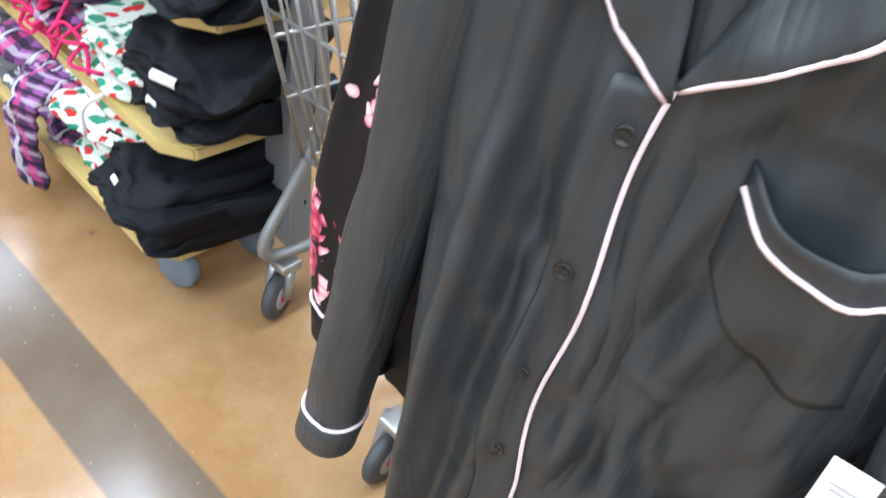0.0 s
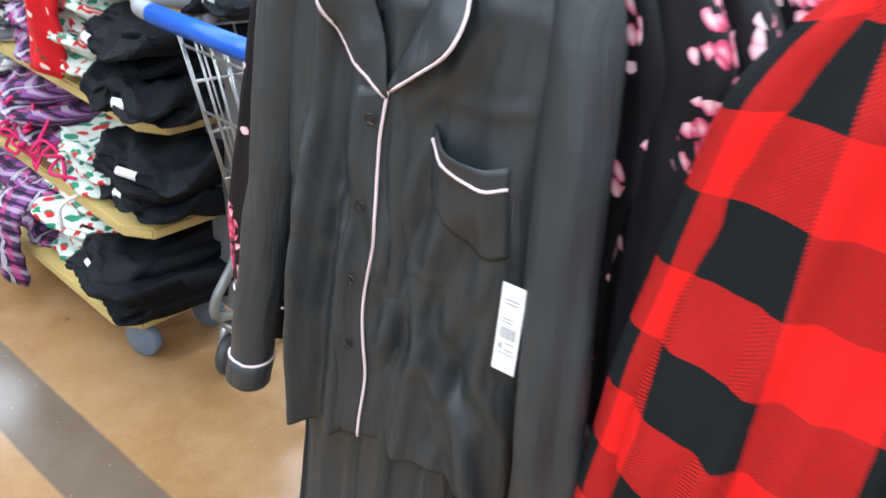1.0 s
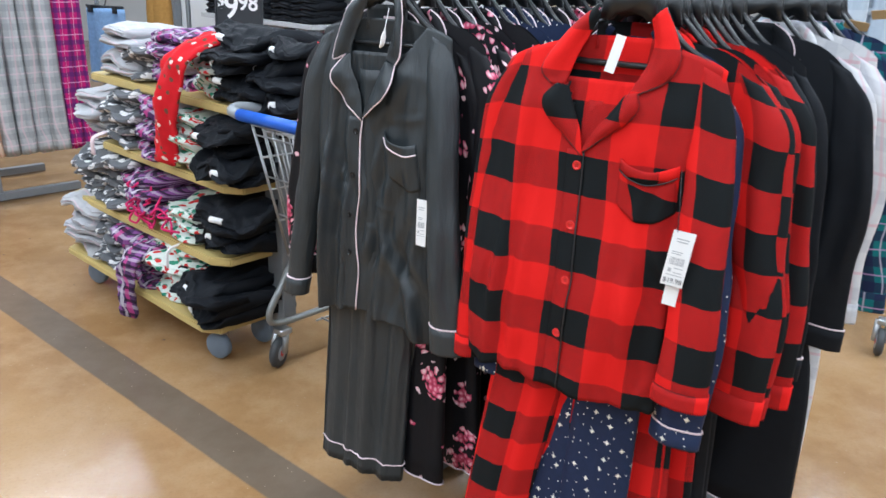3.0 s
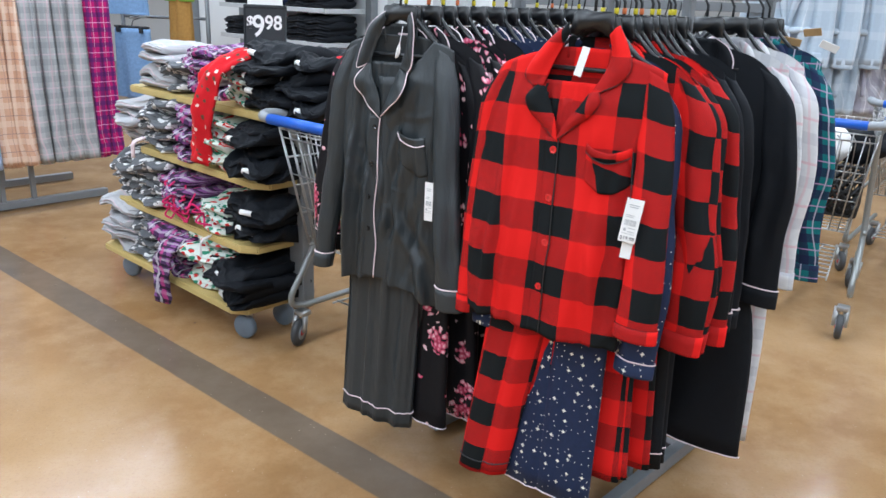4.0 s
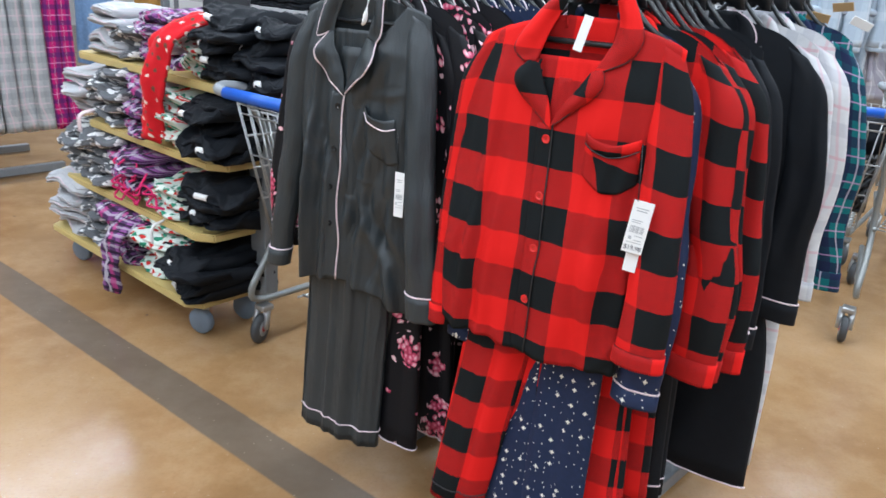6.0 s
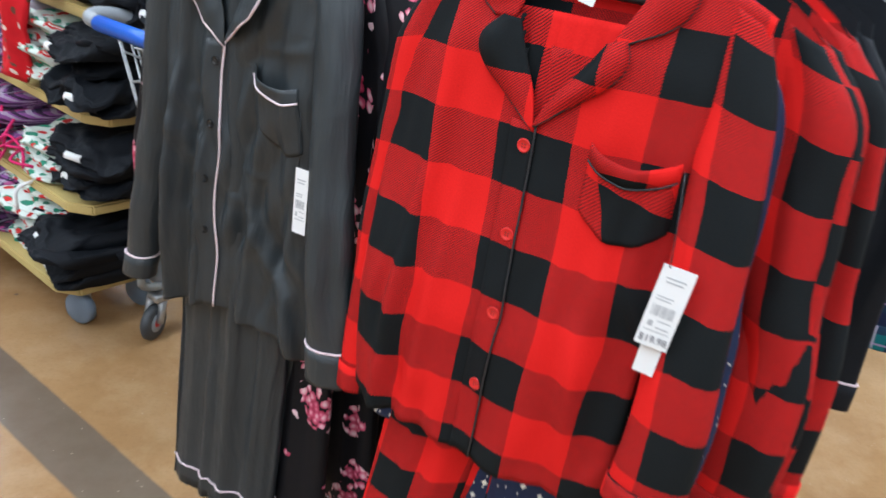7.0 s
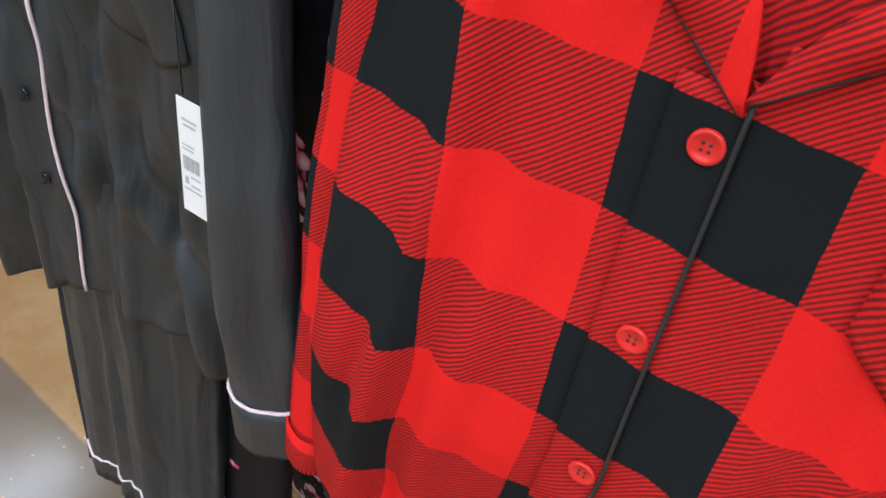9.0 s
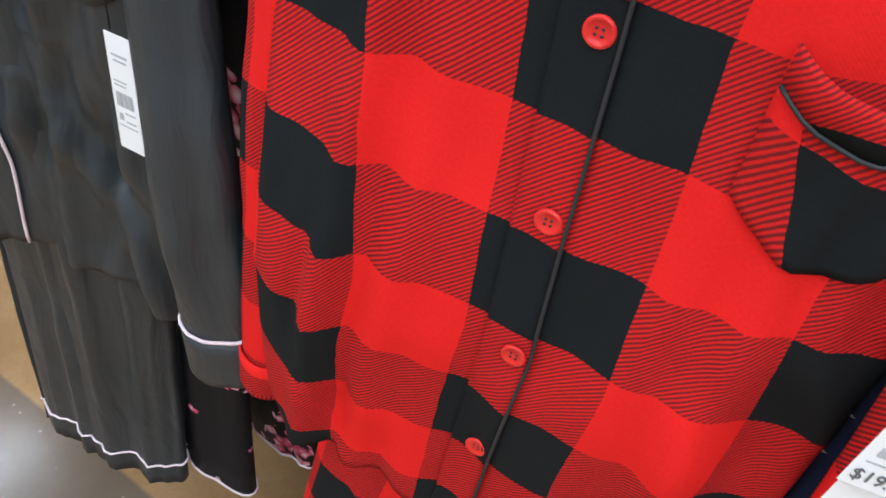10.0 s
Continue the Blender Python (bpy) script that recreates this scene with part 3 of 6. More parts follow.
def button(parent, at, r, material):
    bm = bmesh.new()
    m = Vector(at)
    seg, rings = 20, []
    for q, h in ((r * 0.98, 0.0), (r, 0.0012), (r * 0.93, 0.0026), (r * 0.74, 0.0024), (r * 0.66, 0.0013), (0.12 * r, 0.0013)):
        rings.append([bm.verts.new(m + Vector((q * math.cos(2 * math.pi * k / seg), -h, q * math.sin(2 * math.pi * k / seg)))) for k in range(seg)])
    for a, b in zip(rings, rings[1:]):
        for k in range(seg):
            bm.faces.new((a[k], a[(k + 1) % seg], b[(k + 1) % seg], b[k]))
    bm.faces.new(rings[-1])
    o = part("button", bm, material, parent)
    for sx, sz in ((-1, -1), (1, -1), (-1, 1), (1, 1)):
        hb = bmesh.new()
        disc(hb, m + Vector((sx * r * 0.2, -0.0014, sz * r * 0.2)), (0, 1, 0), r * 0.10, 0.0008, 8)
        part("thread_hole", hb, "piping_dark", o)
    return o


def hanger(parent, hx, z, half=0.20, clip=None, y=0.05, front=False):
    """A black plastic display hanger; z is the top of its neck plate."""
    bm = bmesh.new()
    w = 0.048
    out = [(-w, -0.004), (-w + 0.006, 0.0), (w - 0.006, 0.0), (w, -0.004), (w + 0.010, -0.055), (w - 0.012, -0.055), (w - 0.024, -0.042), (0, -0.036), (-w + 0.024, -0.042), (-w + 0.012, -0.055), (-w - 0.010, -0.055)]
    fr = [bm.verts.new((hx + a, y - 0.010, z + b)) for a, b in out]
    bk = [bm.verts.new((hx + a, y + 0.010, z + b)) for a, b in out]
    bm.faces.new(fr)
    bm.faces.new(bk[::-1])
    for i in range(len(out)):
        bm.faces.new((fr[i], fr[(i + 1) % len(out)], bk[(i + 1) % len(out)], bk[i]))
    bmesh.ops.bevel(bm, geom=bm.edges[:], offset=0.0018, segments=2, affect="EDGES")
    o = part("hanger", bm, "hanger", parent, "black plastic clip hanger")
    bm = bmesh.new()
    for s in (-1, 1):
        tube(bm, spline([(hx + s * 0.045, y, z - 0.03), (hx + s * 0.10, y, z - 0.085), (hx + s * half, y, z - 0.128)], 8), 0.006, 8)
    tube(bm, [(hx - half * 0.7, y - 0.004, z - 0.135), (hx + half * 0.7, y - 0.004, z - 0.135)], 0.006, 8)
    part("arm", bm, "hanger", o)
    bm = bmesh.new()
    pts = [(hx, y, z - 0.01), (hx, y, z + 0.03), (hx - 0.02, y, z + 0.06)] + [(hx - 0.024 * math.cos(a), y, z + 0.085 + 0.022 * math.sin(a)) for a in [math.pi * k / 8 for k in range(10)]]
    tube(bm, pts, 0.0040, 6)
    part("hook", bm, "hanger", o, "black hook")
    if clip:
        bm = bmesh.new()
        box(bm, (hx - 0.005, y - 0.004, z + 0.002), (hx + 0.005, y + 0.004, z + 0.017), 0.002)
        part("size_clip", bm, clip, o, "coloured size clip")
    return o


def card(parent, centre, w, h, turn, words=(), bars=(), name="price_tag", label="white printed price tag"):
    """A hanging tag: a stiff card that may carry a price and bars of small print."""
    m = Matrix.Translation(centre) @ turn
    bm = bmesh.new()
    box(bm, (-w / 2, -0.0004, -h / 2), (w / 2, 0.0004, h / 2), 0.0003)
    bmesh.ops.transform(bm, matrix=m, verts=bm.verts)
    o = part(name, bm, "paper", parent, label, False)
    bm = bmesh.new()
    for x0, z0, x1, z1 in bars:
        box(bm, (x0, -0.0009, z0), (x1, -0.0005, z1), 0)
    if bars:
        bmesh.ops.transform(bm, matrix=m, verts=bm.verts)
        part("small_print", bm, "paleink", o, "rows of small grey print", False)
    for text, x, z, size in words:
        cu = bpy.data.curves.new("price_text", "FONT")
        cu.body, cu.size, cu.align_x, cu.extrude = text, size, "CENTER", 0.0002
        tmp = bpy.data.objects.new("tmp", cu)
        scene.collection.objects.link(tmp)
        bpy.context.view_layer.update()
        me = bpy.data.meshes.new_from_object(tmp.evaluated_get(bpy.context.evaluated_depsgraph_get()))
        bpy.data.objects.remove(tmp)
        me.transform(m @ pose(x, -0.0012, z, 90, 0, 0))
        me.materials.clear()
        me.materials.append(M["ink"])
        t = new("price_text", me)
        t.parent = o
    return o


def base_at(x, y, turn):
    return pose(x, y, 0, 0, 0, turn)


def plaid_front():
    s = thing("pajama_set", base_at(0.675, 0.13, -33), "red and black buffalo plaid pajama set with red buttons", "pajamas", "pajama sets on the rack")
    cut = Cut(half=(0.222, 0.226, 0.228, 0.214), mid=(-0.010, -0.011, 0.012, 0.032), hem=(0.715, 0.695, 0.70), fold=0.019, seed=2.0, zv=1.215, ridges=((-0.12, -0.168, 0.015, 0.017), (-0.095, -0.135, 0.013, -0.014), (-0.06, -0.105, 0.012, 0.007), (0.10, 0.16, 0.020, 0.011), (0.08, 0.12, 0.014, -0.007)), lean=(-0.030, -0.036, -0.014, 0.0), flat=0.28, fall=2.0)
    body(cut, "plaid", s, 64, 70, split=True)
    # collar and lapels
    for outer, inner, nm, sh in (
        (((0.0, 1.487), (-0.05, 1.445), (-0.093, 1.39), (-0.104, 1.355), (-0.076, 1.335)), ((0.004, 1.465), (-0.014, 1.43), (-0.028, 1.40), (-0.038, 1.37), (-0.048, 1.335)), "collar", (0.145, 0.0)),
        (((0.128, 1.487), (0.153, 1.44), (0.166, 1.395), (0.150, 1.360), (0.106, 1.335)), ((0.104, 1.465), (0.114, 1.43), (0.114, 1.40), (0.105, 1.37), (0.088, 1.33)), "collar", (-0.05, 0.10)),
        (((-0.062, 1.337), (-0.088, 1.308), (-0.078, 1.278), (-0.036, 1.24), (0.008, 1.207)), ((-0.04, 1.335), (-0.028, 1.31), (-0.014, 1.28), (0.0, 1.25), (0.010, 1.207)), "lapel", (0.05, 0.01)),
        (((0.104, 1.338), (0.112, 1.312), (0.097, 1.284), (0.052, 1.248), (0.010, 1.213)), ((0.082, 1.33), (0.066, 1.305), (0.047, 1.28), (0.025, 1.25), (0.006, 1.21)), "lapel", (-0.04, 0.0)),
    ):
        bm, edge = ruled(outer, inner, 22, 8, 0.006, cut, 0.010 if nm == "lapel" else 0.016, sh)
        o = part(nm, bm, "plaid", s)
        thicken(o, 0.003)
        piping(edge, 0.0017, "piping_dark", o, "edge_piping")
    # collar stand round the back of the neck
    rows, uvs = [], []
    for j in range(9):
        a = math.pi * j / 8
        x = 0.062 + 0.068 * -math.cos(a)
        rows.append([Vector((x, 0.05 + 0.045 * math.sin(a), 1.405 + 0.050 * k / 4)) for k in range(5)])
        uvs.append([(x, 1.40 + 0.08 * k / 4) for k in range(5)])
    thicken(part("collar_stand", sheet(rows, uvs), "plaid", s), 0.003)
    # button band
    rows, uvs = [], []
    for i in range(41):
        z = 1.215 - i / 40 * (1.215 - cut.hem_z(0) - 0.002)
        x1 = interp(z, (0.69, 0.83, 0.95, 1.07, 1.21), (0.008, 0.014, 0.021, 0.016, 0.011))
        row = [Vector((x1 - 0.036 + 0.036 * j / 5, cut.front_y(x1 - 0.036 + 0.036 * j / 5, z) - 0.0035, z)) for j in range(6)]
        rows.append(row)
        uvs.append([(min(p.x, 0.04) - 0.004, p.z) for p in row])
    band = part("button_band", sheet(rows, uvs), "plaid", s)
    thicken(band, 0.003)
    piping([r[-1] + Vector((0.001, -0.001, 0)) for r in rows], 0.0016, "piping_dark", band, "edge_piping")
    for x, z in ((0.0, 1.185), (0.005, 1.066), (0.010, 0.952), (0.002, 0.832)):
        button(s, (x, cut.front_y(x, z) - 0.006, z), 0.0095, "redbutton")
    # chest pocket, with a turned band at its mouth
    rows, uvs = [], []
    n = 14
    for i in range(n + 1):
        row = []
        for j in range(n + 1):
            q, t = j / n, i / n
            x = 0.092 + 0.108 * q
            zt = 1.212 - 0.018 * math.sin(math.pi * q)
            zb = 1.098 + 0.030 * abs(2 * q - 1.05) ** 2
            z = zt + (zb - zt) * t
            puff = 0.012 * math.sin(math.pi * q) * (1 - t) ** 1.5 + 0.003
            row.append(Vector((x, cut.front_y(x, z) - puff, z)))
        rows.append(row)
        uvs.append([(p.x + 0.012 + 0.3 * (p.z - 1.15), p.z + 0.045 + 0.3 * (p.x - 0.15)) for p in row])
    po = part("pocket", sheet(rows, uvs), "plaid", s)
    thicken(po, 0.0025)
    rows2 = [[p + Vector((0, -0.002, 0)) for p in rows[0]], [p + Vector((0, -0.004, 0.006)) for p in rows[1]], [p + Vector((0, -0.003, 0)) for p in rows[3]]]
    rows2[0] = [p + Vector((0, 0.001, 0.004)) for p in rows2[0]]
    bandp = part("pocket_band", sheet(rows2, [[(p.x + 0.05, p.z + 0.02) for p in r] for r in rows2]), "plaid", po)
    thicken(bandp, 0.002)
    piping([p + Vector((0, -0.0015, 0)) for p in rows2[2]], 0.0013, "piping_dark", po, "edge_piping")
    # sleeves
    sleeve(((0.214, 0.050, 1.388), (0.236, 0.042, 1.29), (0.258, 0.012, 1.10), (0.270, -0.010, 0.92), (0.268, -0.020, 0.765)), (0.030, 0.042, 0.046, 0.052), (0.010, 0.026, 0.030, 0.024), "plaid", s, cut, 3.0, 0.045, None, 0.132, fold=0.009)
    sleeve(((-0.160, 0.052, 1.388), (-0.198, 0.052, 1.29), (-0.222, 0.050, 1.10), (-0.240, 0.046, 0.90), (-0.246, 0.036, 0.69)), (0.028, 0.042, 0.042, 0.034), (0.010, 0.030, 0.03, 0.03), "plaid", s, cut, 4.0, 0.045, None, 0.05)
    # trousers that hang inside and below
    leg(((-0.03, 0.055, 1.31), (-0.06, 0.055, 0.95), (-0.095, 0.05, 0.66), (-0.168, 0.04, 0.18)), (0.088, 0.098, 0.080), (0.02, 0.028, 0.030), "plaid", s, 5.0, 0.02, fold=0.010, band=0.05, pipe="piping_dark", tail=0.012)
    leg(((0.06, 0.065, 1.31), (0.045, 0.07, 0.95), (0.01, 0.075, 0.66), (-0.075, 0.085, 0.235)), (0.085, 0.08, 0.052), (0.02, 0.028, 0.026), "plaid", s, 6.0, 0.10, fold=0.010, band=0.05, pipe="piping_dark")
    rows, uvs = [], []
    for i in range(17):
        rows.append([Vector((-0.06 + 0.20 * j / 40, 0.034 - 0.0014 * i + 0.0022 * math.sin(j * 1.55 + 0.6 * math.sin(j)) * min(1, i / 2), 1.350 - 0.03 * i / 3)) for j in range(41)])
        uvs.append([(0.044 + 0.75 * (p.x + 0.005), 1.128 + 0.8 * (p.z - 1.21)) for p in rows[-1]])
    thicken(part("waistband", sheet(rows, uvs), "plaid", s), 0.003)
    hanger(s, 0.055, 1.515, 0.17)
    # neck label and tag
    card(s, (0.045, 0.022, 1.40), 0.020, 0.070, pose(0, 0, 0, -8, 12, 0), (), (), "neck_label", "white woven neck label")
    return s, cut


SET_PLAID, CUT_PLAID = plaid_front()
# price tag on its cord beside the pocket
TAG_W, TAG_H = 0.040, 0.104
small_print = [(-0.012, 0.036, 0.012, 0.038), (-0.010, 0.031, 0.010, 0.033), (-0.014, 0.012, 0.006, 0.0135), (-0.014, 0.008, 0.004, 0.0095)]
small_print += [(-0.014 + k * 0.0028, -0.012, -0.0128 + k * 0.0028 + (k % 3) * 0.0004, 0.002) for k in range(10)]
small_print += [(-0.013, -0.026, -0.007, -0.019), (-0.003, -0.027, 0.013, -0.0255), (-0.003, -0.0185, 0.013, -0.017), (-0.015, -0.032, 0.015, -0.0308)]
tag_set = thing("price_tag", base_at(0.675, 0.13, -33), "white price tag hanging on a thin cord from plaid pajamas", "price tag")
card(tag_set, (0.233, -0.036, 1.056), TAG_W, TAG_H, pose(0, 0, 0, -6, 6, 12), (("$19.98", 0.0, -0.046, 0.0125),), small_print, "card")
card(tag_set, (0.230, -0.031, 1.012), 0.026, 0.10, pose(0, 0, 0, -4, 4, 5), (), (), "second_card", "plain white card behind")
part("cord", tube(bmesh.new(), spline([(0.226, -0.037, 1.107), (0.218, -0.024, 1.16), (0.206, 0.0, 1.21)], 10), 0.0009, 5), "hanger", tag_set, "thin black cord")


# drag folds of the satin front: from x, z to x, z, half width, height
SATIN_DRAGS = (
    (0.060, 1.165, -0.006, 0.935, 0.010, 0.0054), (0.088, 1.060, 0.004, 0.850, 0.013, 0.0060), (0.066, 1.080, 0.000, 0.895, 0.009, -0.0048),
    (0.150, 1.030, 0.040, 0.800, 0.016, 0.0060), (0.115, 1.035, 0.022, 0.815, 0.010, -0.0048), (0.130, 1.310, 0.022, 1.165, 0.012, 0.0042),
    (0.165, 1.215, 0.080, 1.195, 0.010, 0.0036), (0.160, 0.960, 0.105, 0.700, 0.012, 0.0048), (0.135, 0.930, 0.080, 0.690, 0.010, -0.0042),
    (-0.024, 1.075, -0.064, 1.105, 0.006, 0.0030), (-0.028, 1.040, -0.060, 1.030, 0.005, -0.0024), (-0.030, 0.965, -0.068, 0.990, 0.006, 0.0030),
    (-0.030, 0.925, -0.062, 0.905, 0.005, 0.0024), (-0.032, 0.870, -0.074, 0.885, 0.006, 0.0030), (-0.036, 0.830, -0.072, 0.800, 0.006, -0.0030),
    (-0.030, 1.330, -0.090, 0.850, 0.012, 0.0054), (-0.070, 1.300, -0.118, 0.760, 0.010, 0.0054), (-0.050, 1.280, -0.100, 0.800, 0.008, -0.0048),
    (0.020, 0.985, 0.085, 0.978, 0.006, 0.0030), (0.015, 0.930, 0.070, 0.900, 0.007, 0.0030),
)


def satin_front():
    s = thing("pajama_set", base_at(0.199, 0.46, -24), "charcoal satin pajama set with pale pink piping on a hanger", "pajamas", "pajama sets on the rack")
    cut = Cut(hx=0.045, zv=1.200, top=1.425, half=(0.168, 0.172, 0.182, 0.168), mid=(0.033, 0.035, 0.045, 0.047), hem=(0.67, 0.695, 0.63), fold=0.022, seed=8.0, ridges=((-0.06, -0.115, 0.013, 0.030), (-0.03, -0.080, 0.013, -0.024), (-0.02, -0.050, 0.010, 0.012), (0.10, 0.045, 0.012, 0.012), (0.085, 0.02, 0.012, -0.008), (0.125, 0.150, 0.016, 0.007), (0.115, 0.115, 0.014, -0.005)), deep=(0.04, 0.045, 0.04, 0.012), drags=SATIN_DRAGS)
    body(cut, "satin", s, 104, 130)
    for outer, inner, nm, r in (
        (((0.004, 1.487), (-0.042, 1.45), (-0.064, 1.39), (-0.073, 1.332), (-0.043, 1.343)), ((0.008, 1.468), (-0.008, 1.43), (-0.02, 1.40), (-0.03, 1.37), (-0.034, 1.345)), "collar", 0.016),
        (((0.088, 1.487), (0.098, 1.45), (0.102, 1.40), (0.102, 1.35), (0.086, 1.322)), ((0.074, 1.468), (0.078, 1.44), (0.076, 1.40), (0.07, 1.37), (0.062, 1.335)), "collar", 0.014),
        (((-0.046, 1.342), (-0.068, 1.305), (-0.067, 1.276), (-0.038, 1.232), (0.004, 1.192)), ((-0.034, 1.345), (-0.025, 1.31), (-0.012, 1.283), (0.0, 1.247), (0.008, 1.192)), "lapel", 0.010),
        (((0.088, 1.324), (0.096, 1.296), (0.086, 1.264), (0.050, 1.232), (0.010, 1.200)), ((0.062, 1.335), (0.048, 1.302), (0.034, 1.270), (0.02, 1.235), (0.006, 1.200)), "lapel", 0.008),
    ):
        bm, edge = ruled(outer, inner, 24, 8, 0.006, cut, r, flare=0.030 if nm == "lapel" and outer[0][0] > 0 else 0.008)
        o = part(nm, bm, "satin", s)
        thicken(o, 0.0025)
        piping(edge, 0.0021, "piping", o)
    rows, uvs = [], []
    for j in range(9):
        a = math.pi * j / 8
        x = 0.045 + 0.05 * -math.cos(a)
        rows.append([Vector((x, 0.05 + 0.04 * math.sin(a), 1.40 + 0.055 * k / 4)) for k in range(5)])
        uvs.append([(x, 1.40 + 0.08 * k / 4) for k in range(5)])
    thicken(part("collar_stand", sheet(rows, uvs), "satin", s), 0.003)
    rows, uvs = [], []
    for i in range(41):
        z = 1.200 - i / 40 * (1.200 - cut.hem_z(0) - 0.001)
        x1 = 0.006 - 0.016 * math.sin(math.pi * i / 60) - 0.004 * math.sin(i * 0.35)
        row = [Vector((x1 - 0.032 + 0.032 * j / 5, cut.front_y(x1 - 0.032 + 0.032 * j / 5, z) - 0.003, z)) for j in range(6)]
        rows.append(row)
        uvs.append([(p.x, p.z) for p in row])
    band = part("button_band", sheet(rows, uvs), "satin", s)
    thicken(band, 0.0025)
    piping([r[-1] + Vector((0.001, -0.001, 0)) for r in rows], 0.0021, "piping", band)
    for x, z in ((-0.010, 1.165), (-0.020, 1.055), (-0.026, 0.955), (-0.028, 0.855)):
        button(s, (x, cut.front_y(x, z) - 0.0055, z), 0.0075, "blackbutton")
    rows, uvs = [], []
    n = 14
    for i in range(n + 1):
        row = []
        for j in range(n + 1):
            q, t = j / n, i / n
            x = 0.060 + 0.094 * q + 0.012 * t * q
            zt = 1.172 - 0.020 * q - 0.014 * math.sin(math.pi * q)
            zb = 1.055 - 0.03 * q + 0.03 * abs(2 * q - 1.2) ** 2
            z = zt + (zb - zt) * t
            puff = 0.024 * math.sin(math.pi * min(1, q * 1.1)) ** 0.8 * (1 - t) ** 1.2 + 0.003
            row.append(Vector((x, cut.front_y(x, z) - puff, z)))
        rows.append(row)
        uvs.append([(p.x, p.z) for p in row])
    po = part("pocket", sheet(rows, uvs), "satin", s)
    thicken(po, 0.002)
    piping([p + Vector((0, -0.002, 0)) for p in rows[3]], 0.0021, "piping", po)
    sleeve(((0.186, 0.050, 1.388), (0.203, 0.036, 1.285), (0.228, 0.004, 1.05), (0.254, -0.022, 0.87), (0.272, -0.034, 0.672)), (0.028, 0.039, 0.040, 0.041), (0.010, 0.028, 0.034, 0.026), "satin", s, cut, 9.0, 0.062, "piping", fold=0.010, cuff_grow=1.02)
    sleeve(((-0.102, 0.050, 1.388), (-0.142, 0.050, 1.27), (-0.168, 0.050, 1.05), (-0.190, 0.045, 0.90), (-0.216, 0.036, 0.70)), (0.027, 0.037, 0.036, 0.031), (0.010, 0.030, 0.034, 0.026), "satin", s, cut, 10.0, 0.055, "piping", fold=0.014)
    leg(((0.0, 0.055, 1.31), (0.0, 0.06, 0.90), (-0.005, 0.066, 0.60), (-0.022, 0.060, 0.185)), (0.10, 0.125, 0.132), (0.014, 0.022, 0.032), "satin", s, 11.0, fold=0.024, band=0.062, tail=-0.008, n=48, sides=72)
    leg(((0.02, 0.075, 1.31), (0.02, 0.085, 0.90), (0.025, 0.095, 0.60), (0.005, 0.10, 0.20)), (0.09, 0.115, 0.11), (0.010, 0.018, 0.024), "satin", s, 12.0, fold=0.010, band=0.062)
    rows, uvs = [], []
    for i in range(9):
        rows.append([Vector((-0.05 + 0.19 * j / 40, 0.034 + 0.0025 * math.sin(j * 1.55 + 0.6 * math.sin(j)) * min(1, i / 2), 1.350 - 0.03 * i / 3)) for j in range(41)])
        uvs.append([(p.x * 1.4, p.z + 0.05) for p in rows[-1]])
    thicken(part("waistband", sheet(rows, uvs), "satin", s), 0.003)
    hanger(s, 0.045, 1.505, 0.16)
    card(s, (0.050, 0.07, 1.425), 0.045, 0.010, pose(0, 0, 0), (), (), "neck_label", "pink woven neck label").data.materials[0] = M["piping"]
    bm = bmesh.new()
    tube(bm, spline([(0.070, 0.02, 1.45), (0.072, 0.0, 1.41), (0.066, -0.002, 1.375), (0.058, 0.0, 1.365)], 12), [0.001] * 5 + [0.003, 0.006, 0.006, 0.006, 0.005, 0.004, 0.003, 0.001], 6)
    part("label_loop", bm, "paper", s, "curled white label")
    return s, cut


SET_SATIN, CUT_SATIN = satin_front()
tag_two = thing("price_tag", base_at(0.199, 0.46, -24), "narrow white price tag on charcoal satin pajamas", "price tag")
card(tag_two, (0.187, -0.020, 0.975), 0.030, 0.112, pose(0, 0, 0, -3, -2, -12), (), [(x0 * 0.75, z0, x1 * 0.75, z1) for x0, z0, x1, z1 in small_print], "card")
part("cord", tube(bmesh.new(), [(0.175, -0.010, 1.03), (0.165, 0.0, 1.12)], 0.0008, 5), "hanger", tag_two, "thin black cord")


# ---- garment rack with two rails ----
RAIL_L, RAIL_R, RAIL_Z = -0.117, 0.469, 1.598
BASE_L, BASE_R = -0.20, 0.515


